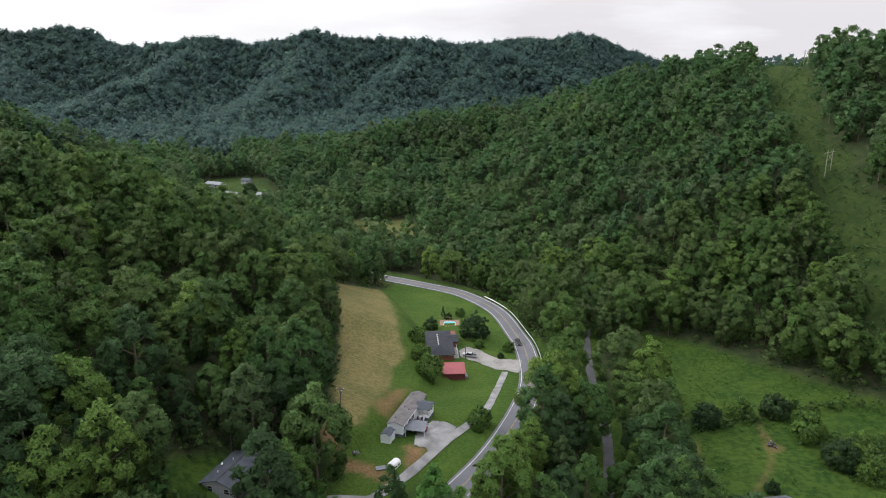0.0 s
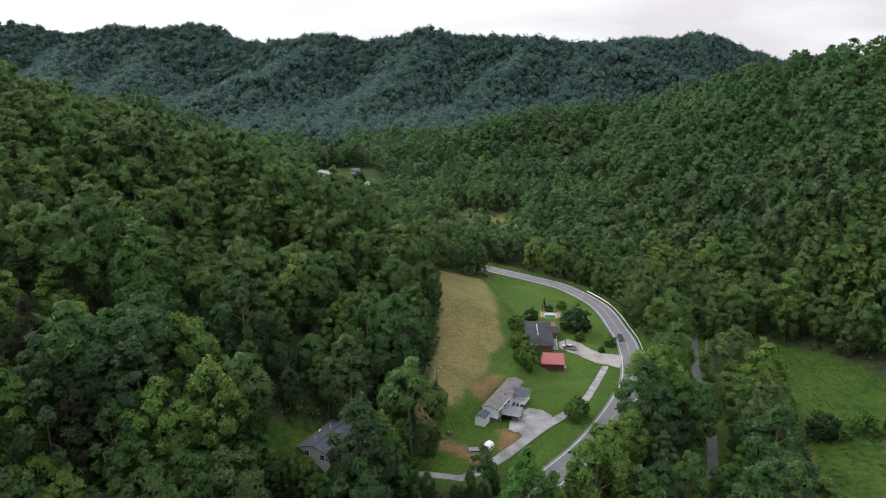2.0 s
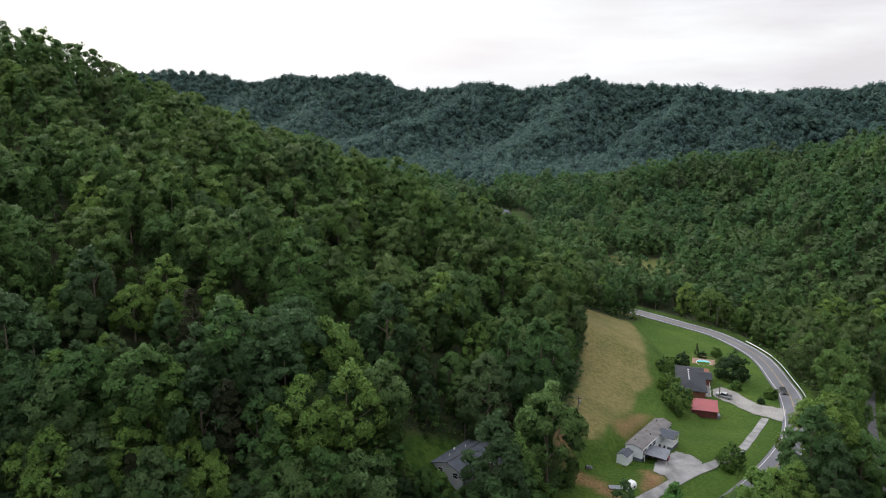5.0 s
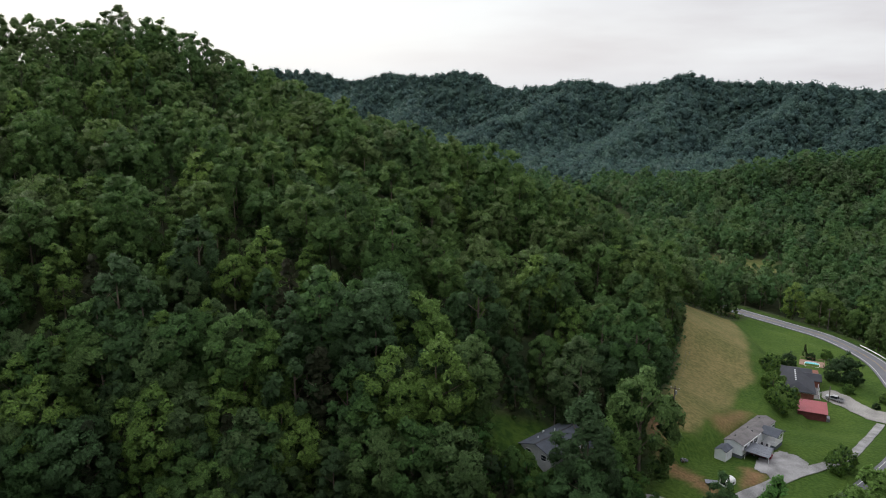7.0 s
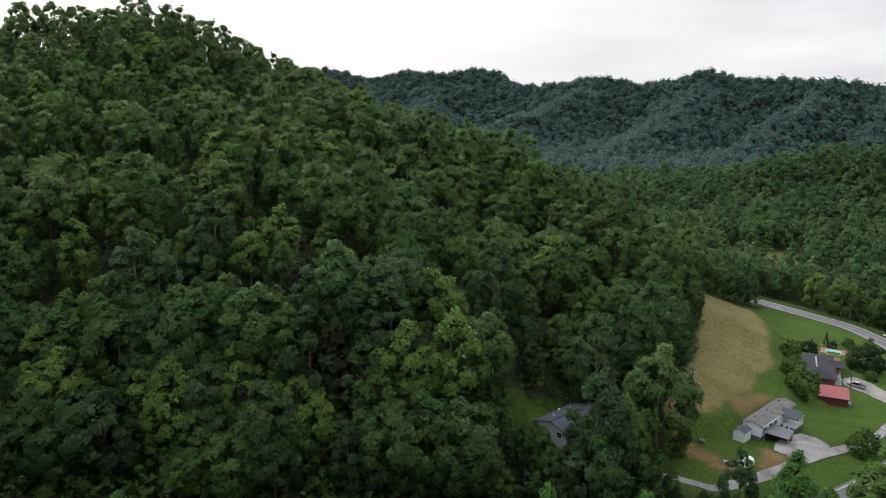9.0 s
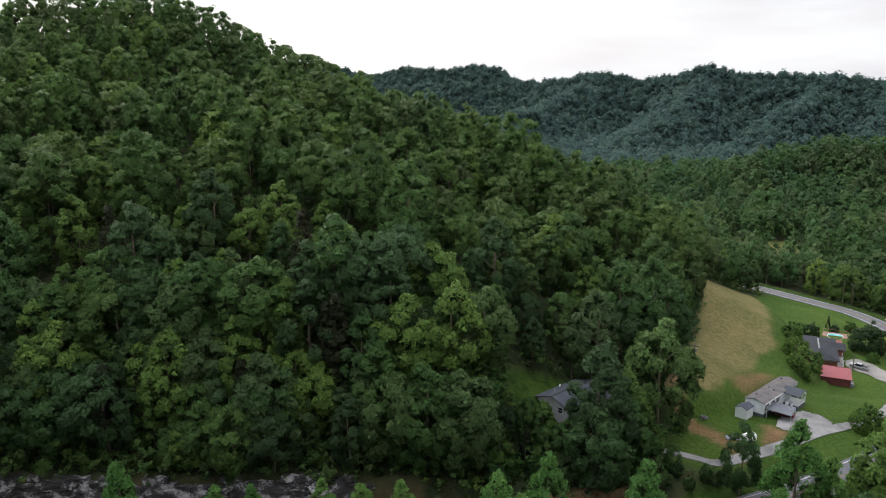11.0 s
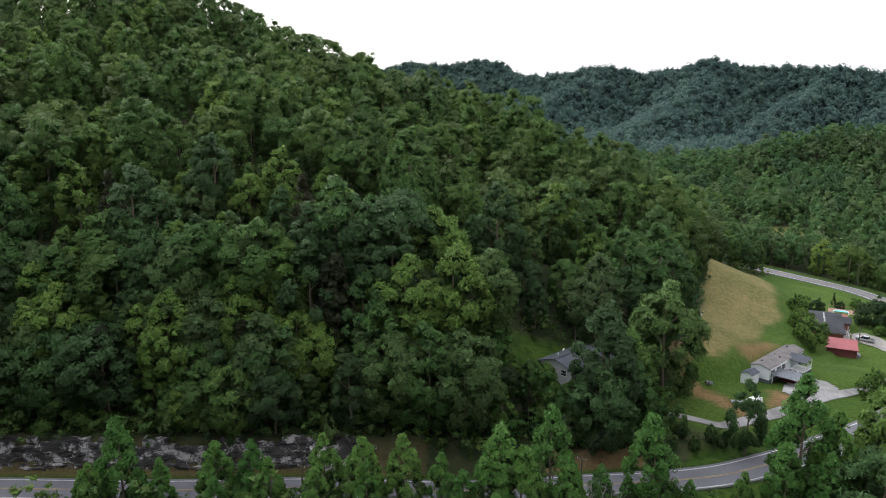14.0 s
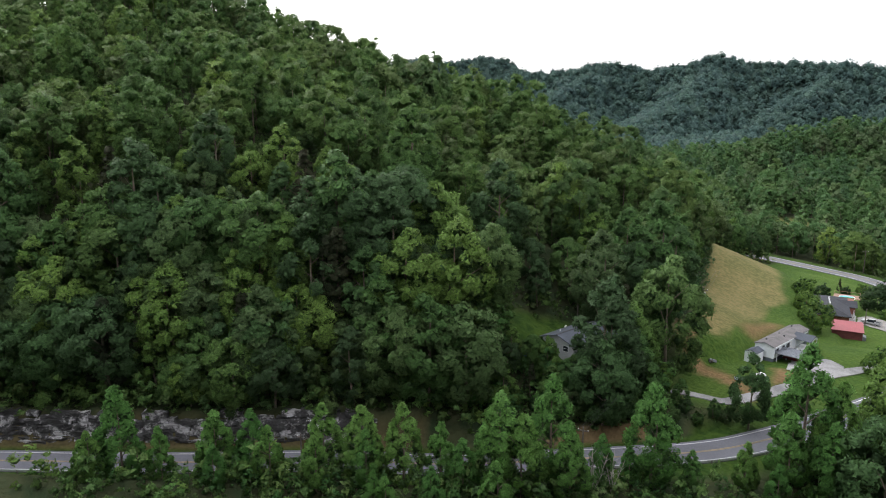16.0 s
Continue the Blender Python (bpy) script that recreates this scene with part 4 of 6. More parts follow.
def dress(rng, p, scale, kinds):
    n = len(p)
    z = surface(p[:, 0], p[:, 1])
    patch = 0.5 + 0.35 * lump(p[:, 0], p[:, 1], 60, 21) + 0.2 * lump(p[:, 0], p[:, 1], 22, 22)
    tint = np.clip(0.45 * patch + 0.62 * rng.uniform(0, 1, n) ** 1.2, 0, 1)
    d, _, side = near_line(ROAD_LINE, p[:, 0], p[:, 1])
    tint = np.clip(tint + 0.12 * ((side < 0) & (d < 40) & (p[:, 0] > 5)), 0, 1)
    tint = np.clip(tint + 0.16 * ((p[:, 1] > 325) & (p[:, 1] < 505) & (z < 4) & (p[:, 0] < 80)), 0, 1)
    tallness = 0.12 * lump(p[:, 0], p[:, 1], 45, 25)
    s = scale * (0.56 + 0.72 * rng.uniform(0, 1, n) ** 1.15 + tallness)
    s = s * np.where(np.hypot(p[:, 0] + 51, p[:, 1] - 122) < 11, 0.52, 1.0)
    s = s * np.where((p[:, 1] > 325) & (p[:, 1] < 505) & (z < 2), 0.84, 1.0) * np.where((z > 58) & (p[:, 0] < -110), 0.84, 1.0) * np.where((p[:, 0] > -31) & (p[:, 0] < 0) & (p[:, 1] > 118) & (p[:, 1] < 146) & (side > 0), 0.45, 1.0)
    return np.column_stack([p, z - 0.3, s, rng.uniform(0, 6.28, n), tint, rng.randint(0, kinds, n)])


def overlooked(rows):
    """Whether a tree's top shows from the air over the near end of the valley."""
    seen = np.zeros(len(rows), bool)
    top = rows[:, 2] + 26 * rows[:, 3]
    u = np.linspace(0.04, 0.97, 34)[:, None]
    for h in (100.0, 62.0):
        x, y, z = u * rows[:, 0], u * rows[:, 1], h + u * (top - h)
        seen |= (z > ground(x, y) + 4 * smooth(70, 130, np.hypot(x, y)) * (1 - smooth(330, 480, np.hypot(x, y)))).all(0)
    return seen


def wedge(p, lo, hi, a, b):
    az, r = np.degrees(np.arctan2(p[:, 0], p[:, 1])), np.hypot(p[:, 0], p[:, 1])
    return p[(az > a) & (az < b) & (r >= lo) & (r < hi)]


FRONT_TREES = [  # x, y, height of the trees between the road and the creek
    (-99.4, 69.9, 16), (-98.8, 64, 8), (-89.7, 70, 8.5), (-85.2, 77.2, 12.2), (-94.5, 69.5, 7.5), (-79.3, 79.4, 11.6), (-73.5, 77, 9), (-69.1, 84.8, 12.5), (-61.5, 85, 12.5),
    (-59.8, 83.5, 9.6), (-56.8, 89.2, 13), (-53.7, 79.6, 9), (-51.3, 91.7, 10.5), (-46.9, 90.5, 9), (-42.3, 94.2, 15.4), (-36.7, 101.1, 17.2), (-38.5, 94.1, 12.6), (-45.7, 95.7, 10.4),
    (-23.2, 109.5, 16.3), (-4.8, 112.8, 8), (-2.7, 124.9, 19.8), (2.4, 126.2, 15.4), (7, 130.6, 7), (-4.3, 118.6, 12), (1.9, 119.5, 13.3), (-9.7, 114.5, 7.5), (-66, 79, 9), (-48.5, 84, 9), (-32, 97, 11), (-17, 110, 6.5), (-56, 80, 8), (-40, 88, 10), (-104, 66, 7), (-80, 72, 7), (-29.5, 104.2, 8.5), (-25.8, 106.5, 6.5),
]
BANK_BUSHES = [(-22.8, 132.3, 3.2), (-20.2, 131.2, 2.6), (-18, 134.6, 3.6), (-15.9, 135.2, 2.8), (-24.2, 128.8, 3.4), (-33.7, 123.6, 4.2), (-36.8, 123.2, 3.4), (-39.9, 122.8, 4.6), (-43.2, 121.8, 3.6), (-28.6, 126.6, 3.8), (-47, 120.6, 4)]  # x, y, height
SLOPE_TREES = [(-29.5, 145.1, 24.5), (-34.9, 126.7, 21), (-12, 134.7, 13.2), (-33.5, 150.1, 14), (-47, 125.6, 9.6), (-42.5, 126.6, 8.2), (-50.5, 126.1, 8.2), (-54.5, 125.1, 6.4), (-45.2, 305.1, 13), (-44, 320.6, 14), (-39.5, 317.2, 14), (-35.2, 316.7, 13), (-31.5, 321, 12), (-50.5, 301.2, 13), (-40.8, 309.7, 13)]


def stand(originals, used, k, x, y, high, rng, full):
    """Sets one tree of kind k with its foot on the ground."""
    s = high / full
    m = pose(x, y, ground_at(x, y) - 0.2, 0, 0, rng.uniform(0, 360))
    if k in used:
        t = copy_thing(originals[k], m)
    else:
        used.add(k)
        t = originals[k]
        t.matrix_world = m
    t.scale = (s, s, s)
    return t


def plant():
    rng = np.random.RandomState(11)
    # woods proper, closer together on the steep slope over the road
    near = wedge(scatter(rng, -330, 250, 40, 340, 7.9), 0, 345, -66, 38)
    steep = scatter(rng, -190, -25, 60, 140, 4.4, -0.6)
    d, _, side = near_line(ROAD_LINE, steep[:, 0], steep[:, 1])
    steep = steep[(side > 0) & (d > 9) & (d < 32)]
    d, _, side = near_line(ROAD_LINE, near[:, 0], near[:, 1])
    r = np.hypot(near[:, 0], near[:, 1])
    over_road = (side > 0) & (near[:, 0] < -25) & (d < 32)
    front = (side < 0) & (near[:, 0] < 9) & (near[:, 1] < 172) & (r > 76)
    near = np.concatenate([near[~over_road & ~front], steep])
    rows = dress(rng, near, 1.04, 5)
    rows = rows[np.argsort(np.hypot(rows[:, 0], rows[:, 1]))]
    seen = overlooked(rows)
    r = np.hypot(rows[:, 0], rows[:, 1])
    picked = np.flatnonzero(seen & (r > 96))[:262]
    single, hidden = rows[picked], rows[~seen]
    seen[picked] = False
    rest = rows[seen]
    originals = [near_tree(f, 31 + i) for i, f in enumerate(FORMS)]
    for o in originals:
        tagged(o, "leafy green broadleaf tree in full summer leaf", "tree", "trees by the road")
    tagged(originals[4], "dark dull-green pine tree among broadleaf trees", "tree", "pines by the road")
    used = set()
    fresh = [near_tree(f, 41 + i) for i, f in enumerate(["young", "young", "young"])]
    new_used = set()
    for o in fresh:
        o.children[0].data.materials[0] = LEAF_FRONT
    for i, (x, y, high) in enumerate(FRONT_TREES):
        t = stand(fresh, new_used, (0, 1, 0, 2, 1)[i % 5], x, y, high, rng, 17.0)
        t.scale = (t.scale[0] * 1.1, t.scale[1] * 1.1, t.scale[2])
        tagged(t, "bright green broadleaf tree below the road's guardrail", "tree", "trees below the road")
    for i, (x, y, high) in enumerate(SLOPE_TREES):
        tagged(stand(originals, used, (0, 1, 3, 0, 1, 3, 2, 1)[i % 8], x, y, high, rng, 16.5), "tall full-crowned green tree beside the gravel lane" if y < 200 else "full-crowned green tree between hayfield and road", "tree", "trees by the lane")
    for i, (x, y, high) in enumerate(BANK_BUSHES):
        t = stand(originals, used, (3, 0, 1)[i % 3], x, y, high, rng, 16.5)
        t.scale = (t.scale[0] * 1.35, t.scale[1] * 1.35, t.scale[2])
        t.name = "bush"
        tagged(t, "low spreading green bush on the bank above the road", "bush", "bushes on the bank")
    for x, y, z, s, turn, _, k in single:
        k = int(k)
        if k == 4 and rng.uniform() < 0.8:
            k = 1
        t = stand(originals, used, k, x, y, 16 * s, rng, 16)
        t.scale = (t.scale[0] * 1.18, t.scale[1] * 1.18, t.scale[2])
    mid = [mass_template(f, 51 + i, 860, 0.66, 26) for i, f in enumerate(["round", "tall", "tall", "round", "tall"])]
    low = [mass_template(f, 71 + i, 250, 1.0, 15) for i, f in enumerate(["round", "tall", "round", "tall"])]
    few = [far_template(91 + i) for i in range(4)]
    tiny = [mass_template("round", 99, 10, 3.2, 2)]
    woods("near_woods", "dense green broadleaf woods on the near slopes", rest, mid)
    both = wedge(scatter(rng, -480, 470, 200, 720, 7.3), 345, 720, -46, 38)
    m2 = dress(rng, both, 1.0, 4)
    s2 = overlooked(m2)
    woods("hill_woods", "dense green broadleaf woods on the hill across the valley", m2[s2], low, LEAF_HILL)
    m3 = dress(rng, wedge(scatter(rng, -1150, 640, 480, 1640, 9.0), 720, 1640, -44, 30), 1.12, 4)
    crest = np.concatenate([spline(line, 5.0)[:, :2] for line in (FAR_RIDGE[0][0][3:], FAR_RIDGE[7][0], FAR_RIDGE[8][0])])
    crest = np.concatenate([crest + rng.normal(0, 5, crest.shape), crest + rng.normal(0, 7, crest.shape)])
    m3 = np.concatenate([m3, dress(rng, crest, 0.85, 4)])
    m3[:, 2] -= 3.0
    s3 = overlooked(m3)
    # leaf colour of the far ridge carries painted haze
    woods("far_woods", "green broadleaf woods covering the far ridge", m3[s3], few, LEAF_FAR_HAZED)
    m4 = dress(rng, scatter(rng, 480, 1500, 1660, 1840, 16), 1.1, 1)
    # m5: coarse trees for the unseen hill behind the camera
    m5 = dress(rng, scatter(rng, -480, 420, -210, 40, 11), 1.2, 1)
    m5 = m5[np.hypot(m5[:, 0], m5[:, 1]) > 70]
    back = np.concatenate([hidden[::3], m2[~s2][::3], m3[~s3][::5], m4, m5])
    back[:, 6] = 0
    woods("distant_woods", "woods on distant hills and slopes turned away from the valley", back, tiny, LEAF_FAR_HAZED)
    # young growth below the road and on the bank under the bungalow
    p = scatter(rng, -112, 14, 62, 172, 3.9, -0.3)
    d, _, side = near_line(ROAD_LINE, p[:, 0], p[:, 1])
    ok = (side < 0) & (p[:, 0] < 10) & (d > 8.5) & (d < 50)
    p, d = p[ok], d[ok]
    high = np.where(p[:, 0] < -84, 2.0, 2.4 + 3.6 * smooth(10, 28, d))
    q = scatter(rng, -64, -6, 110, 150, 3.4, -0.3)
    e, _, side = near_line(ROAD_LINE, q[:, 0], q[:, 1])
    ok = (side > 0) & (e > np.where(q[:, 0] > -24, 7, 11)) & (e < 34)
    q = q[ok]
    young = dress(rng, np.concatenate([p, q]), 1.0, 4)
    young[:, 3] = np.concatenate([high, rng.uniform(4, 7.5, len(q)) * np.where(q[:, 0] > -24, 0.45, 1.0)]) * rng.uniform(0.65, 1.3, len(young)) / 16
    sprout = [wider(mass_template(f, 161 + i, 420, 0.62, 14), 1.3) for i, f in enumerate(["round", "tall", "round", "tall"])]
    woods("roadside_thicket", "dense young green growth on the banks beside the road", young, sprout, LEAF_THICKET)
    # undergrowth along the edges and on the cut slope
    p = np.concatenate([scatter(rng, -190, 150, 60, 330, 3.1), scatter(rng, -190, -15, 60, 140, 2.2, -0.1)])
    o = open_land(p[:, 0], p[:, 1])
    d, _, side = near_line(ROAD_LINE, p[:, 0], p[:, 1])
    cutside = (side > 0) & (p[:, 0] < -18) & (d < 34) & (d > 8.6)
    low_front = (side < 0) & (p[:, 0] < 9) & (d < 45) & (d > np.where(p[:, 0] > -86, 10, 13))
    hd = outline_distance(HOUSE_LAWN, p[:, 0], p[:, 1])
    by_lawn = (hd > -10) & (hd < -0.3) & (side > 0)
    p = p[by_lawn | (o > -13) & (rng.uniform(0, 1, len(p)) < 0.55) & ((side > 0) | (p[:, 0] > 9)) | cutside | (low_front & (rng.uniform(0, 1, len(p)) < 0.7))]
    b = dress(rng, p, 0.95, 3)
    e, _, side = near_line(ROAD_LINE, p[:, 0], p[:, 1])
    b[:, 3] *= rng.uniform(0.6, 1.5, len(b)) * np.where((side > 0) & (p[:, 0] < -50) & (e < 16), 1.5, 1.0)
    brush = [mass_template("bush", 111 + i, 50, 0.42, 5) for i in range(3)]
    woods("undergrowth", "tangled green undergrowth at the woods' edge", b, brush)
    edge = spline([(-30.5, 162, 0), (-31, 175, 0), (-33, 197, 0), (-36, 222, 0), (-41, 250, 0), (-46, 274, 0), (-50, 292, 0)], 0.8)[:, :2]
    vines = np.concatenate([edge + rng.normal(0, 0.5, edge.shape) - (k * 1.3, 0) for k in range(7)])[::2]
    vb = dress(rng, vines, 0.62, 3)
    vb[:, 3] *= rng.uniform(0.6, 1.3, len(vb))
    vb[:, 2] += 0.9 * np.repeat(np.arange(7), len(edge))[::2] ** 0.8
    woods("vine_bank", "vines and brambles grown over the bank beside the hayfield", vb, brush, LEAF_VINE)
    q = np.column_stack([rng.uniform(138, 215, 5200), rng.uniform(225, 450, 5200)])
    q = q[outline_distance(LINE_CUT, q[:, 0], q[:, 1]) > 0.5]
    qb = dress(rng, q, 0.4, 3)
    qb[:, 3] *= rng.uniform(0.4, 1.6, len(qb))
    weeds = [mass_template("bush", 151 + i, 12, 0.6, 2) for i in range(3)]
    woods("cut_brush", "scattered low brush on the cleared power line strip", qb, weeds, LEAF_HILL)
    q = np.column_stack([rng.uniform(56, 150, 9000), rng.uniform(126, 268, 9000)])
    q = q[(outline_distance(MEADOW, q[:, 0], q[:, 1]) > 0) & (lump(q[:, 0], q[:, 1], 30, 61) + 0.8 * lump(q[:, 0], q[:, 1], 9, 62) + 0.4 * smooth(190, 205, q[:, 1]) > 0.12)]
    mb = dress(rng, q, 0.2, 3)
    mb[:, 3] *= rng.uniform(0.5, 1.6, len(mb))
    woods("meadow_weeds", "tall weeds and grass tufts in the meadow", mb, weeds, LEAF_WEED)
    hedge = spline([(60, 194, 0), (70, 190, 0), (80, 193, 0), (92, 198, 0), (104, 201, 0), (118, 204, 0), (135, 200, 0)], 1.6)[:, :2]
    hedge = np.concatenate([hedge + rng.normal(0, 1.0, hedge.shape), np.column_stack([rng.uniform(104, 130, 120), rng.uniform(160, 185, 120)])])
    hedge = np.concatenate([hedge, hedge + rng.normal(0, 0.9, hedge.shape)])
    hb = dress(rng, hedge, 0.95, 3)
    hb[:, 3] *= rng.uniform(0.4, 1.1, len(hb))
    woods("hedgerow", "low wild hedge and brambles across the meadow", hb, brush)


plant()


def yard_plants():
    rng = np.random.RandomState(23)
    kinds = [near_tree("bush", 131), near_tree("bush", 132), near_tree("pine", 133), near_tree("bush", 134)]
    kinds[3].children[0].data = kinds[3].children[0].data.copy()
    kinds[3].children[0].data.materials[0] = LEAF_DARK
    for k in (0, 1):
        kinds[k].children[0].data.materials[0] = LEAF_LIGHT
    full = [3.3, 3.3, 17.0, 3.3]
    used = set()
    for k, x, y, high, label, cat in [
        (0, -10.2, 228, 5.4, "round light-green yard tree behind the brick house", "tree"), (1, -8.4, 214.2, 5.6, "round light-green yard tree behind the brick house", "tree"),
        (0, -5.8, 205.7, 7.0, "spreading light-green yard tree beside the red outbuilding", "tree"), (3, 9.8, 246.7, 8.4, "large dark-leaved yard tree beside the pool", "tree"),
        (3, -6.3, 255.5, 4.4, "dense dark evergreen bush by the pool deck", "bush"), (2, -1.8, 269.8, 5.0, "slim dark conifer behind the pool", "conifer"), (3, 0.2, 267.5, 2.6, "small dark conifer bush behind the pool", "bush"),
        (0, 8.4, 174.3, 5.6, "round-crowned green tree on the lawn by the gravel lane", "tree"), (1, 11, 236.7, 3.0, "pale green shrub by the driveway", "shrub"), (3, 17.8, 227.5, 1.9, "clipped dark round shrub by the driveway", "shrub"),
        (1, 20.9, 234, 3.7, "light green shrub near the road", "shrub"), (0, 4.9, 271.3, 3.4, "small green tree on the lawn", "tree"), (3, 75.6, 192.5, 7.2, "dark purple-green bush at the meadow hedge", "bush"),
        (0, 88, 198.9, 5.8, "green bush in the meadow hedge", "bush"), (3, 98.2, 198.8, 7.0, "dark bush in the meadow hedge", "bush"), (1, 105.6, 203.9, 3.8, "pale green bush in the meadow hedge", "bush"),
        (0, 101.3, 183.9, 8.0, "rounded green tree standing in the meadow", "tree"), (3, 103, 169.9, 7.6, "dark rounded bush in the meadow", "bush"), (0, 107.4, 163.2, 6.0, "green bush in the meadow", "bush"),
        (3, 80.1, 157.5, 3.0, "small dark bush by the cottage", "bush"), (3, -143.5, 523.7, 8.0, "dark tree among the far houses", "tree"),
    ]:
        tagged(stand(kinds, used, k, x, y, high, rng, full[k]), label, cat, "garden bushes and trees")
    # leafless trees
    for x, y, high in ((-29.8, 101.5, 8.5), (-27.5, 103, 7.0), (-70.5, 86, 7.5)):
        parts_ = []
        for j in range(5):
            v, f = trunk_shape(200 + j, 9.0 * rng.uniform(0.6, 1.0), 0.09, 7, 5)
            a, l = j * 1.3, rng.uniform(0.1, 0.35)
            m = np.array(Euler((l * math.cos(a), l * math.sin(a), a)).to_matrix())
            parts_.append((v @ m.T, f, 0))
        t = new("dead_tree", mesh_from("dead_tree", parts_, [DEAD_WOOD]))
        t.matrix_world = pose(x, y, ground_at(x, y), 0, 0, rng.uniform(0, 360))
        t.scale = (high / 9,) * 3
        tagged(t, "leafless bleached dead tree with many thin branches", "dead tree", "dead trees")


yard_plants()


# ---- helpers for built things ----
def empty(name, m, label, category, group=""):
    ob = new(name)
    ob.matrix_world = m
    return tagged(ob, label, category, group)


def part(name, bm, mat, parent, label=""):
    """Links a bmesh as one mesh object under a thing or part, in its coordinates."""
    me = bpy.data.meshes.new(name)
    bmesh.ops.recalc_face_normals(bm, faces=bm.faces[:])
    bm.to_mesh(me)
    bm.free()
    me.materials.append(mat)
    ob = new(name, me)
    ob.parent = parent
    return tagged(ob, label)


def box(x0, x1, y0, y1, z0, z1, bevel=0.0, bm=None):
    bm = bm or bmesh.new()
    vs = [bm.verts.new((x, y, z)) for z in (z0, z1) for x, y in ((x0, y0), (x1, y0), (x1, y1), (x0, y1))]
    fs = [bm.faces.new([vs[i] for i in q]) for q in ((3, 2, 1, 0), (4, 5, 6, 7), (0, 1, 5, 4), (1, 2, 6, 5), (2, 3, 7, 6), (3, 0, 4, 7))]
    if bevel:
        bmesh.ops.bevel(bm, geom=list({e for f in fs for e in f.edges}), offset=bevel, segments=2, affect="EDGES")
    return bm


def prism(profile, y0, y1, bm=None):
    """A profile in x and z drawn out along y."""
    bm = bm or bmesh.new()
    a = [bm.verts.new((x, y0, z)) for x, z in profile]
    b = [bm.verts.new((x, y1, z)) for x, z in profile]
    bm.faces.new(a[::-1])
    bm.faces.new(b)
    for i in range(len(a)):
        j = (i + 1) % len(a)
        bm.faces.new((a[i], a[j], b[j], b[i]))
    return bm


def tube(p, q, r, r2=None, sides=8, bm=None):
    bm = bm or bmesh.new()
    p, q = Vector(p), Vector(q)
    turn = (q - p).to_track_quat("Z", "Y")
    r2 = r if r2 is None else r2
    rings = []
    for c, rad in ((p, r), (q, r2)):
        rings.append([bm.verts.new(c + turn @ Vector((rad * math.cos(k * 2 * math.pi / sides), rad * math.sin(k * 2 * math.pi / sides), 0))) for k in range(sides)])
    bm.faces.new(rings[0][::-1])
    bm.faces.new(rings[1])
    for k in range(sides):
        bm.faces.new((rings[0][k], rings[0][(k + 1) % sides], rings[1][(k + 1) % sides], rings[1][k]))
    return bm


def gable_walls(w, y0, y1, z0, z1, peak):
    """Walls with gable ends as one shell."""
    return prism([(-w, z0), (w, z0), (w, z1), (0, z1 + peak), (-w, z1)], y0, y1)


def gable_roof(w, y0, y1, z1, peak, over, thick=0.12):
    """Two sloped slabs that meet at the ridge, with overhangs."""
    s = peak / w
    e = w + over
    low = z1 - s * over
    return prism([(-e, low + 0.02), (0, z1 + peak + 0.02), (e, low + 0.02), (e, low + thick), (0, z1 + peak + thick), (-e, low + thick)], y0 - over, y1 + over)


def window(parent, x, y, z, w, h, face, shutters=None):
    """A framed window set in a wall. face: +1 or -1 looks along x, +2 or -2 along y."""
    s = 1 if face > 0 else -1

    def put(a0, a1, b0, b1, d0, d1):
        if abs(face) == 1:
            return box(*sorted((x + s * d0, x + s * d1)), y + a0, y + a1, z + b0, z + b1)
        return box(x + a0, x + a1, *sorted((y + s * d0, y + s * d1)), z + b0, z + b1)

    f = part("window", put(-w / 2 - 0.08, w / 2 + 0.08, -h / 2 - 0.08, h / 2 + 0.08, -0.05, 0.04), WHITE_PAINT, parent)
    part("pane", put(-w / 2, w / 2, -h / 2, h / 2, 0.0, 0.05), GLASS, f)
    part("mullion", put(-w / 2, w / 2, -0.02, 0.02, 0.05, 0.07), WHITE_PAINT, f)
    if shutters:
        for k in (-1, 1):
            c = k * (w / 2 + 0.25)
            part("shutter", put(c - 0.15, c + 0.15, -h / 2, h / 2, -0.02, 0.05), shutters, parent)
    return f


def roof_courses(parent, w, y0, y1, z1, peak, over, mat, rows=10):
    """Raised shingle courses along both slopes."""
    s = peak / w
    for k in (-1, 1):
        for i in range(rows):
            u = (i + 0.5) / rows * (w + over)
            zz = z1 + peak - s * u + 0.125
            bm = box(-0.09, 0.09, y0 - over, y1 + over, -0.012, 0.022)
            bmesh.ops.rotate(bm, verts=bm.verts[:], matrix=Matrix.Rotation(k * math.atan(s), 3, "Y"))
            bmesh.ops.translate(bm, verts=bm.verts[:], vec=(k * u, 0, zz))
            part("shingle_course", bm, mat, parent)


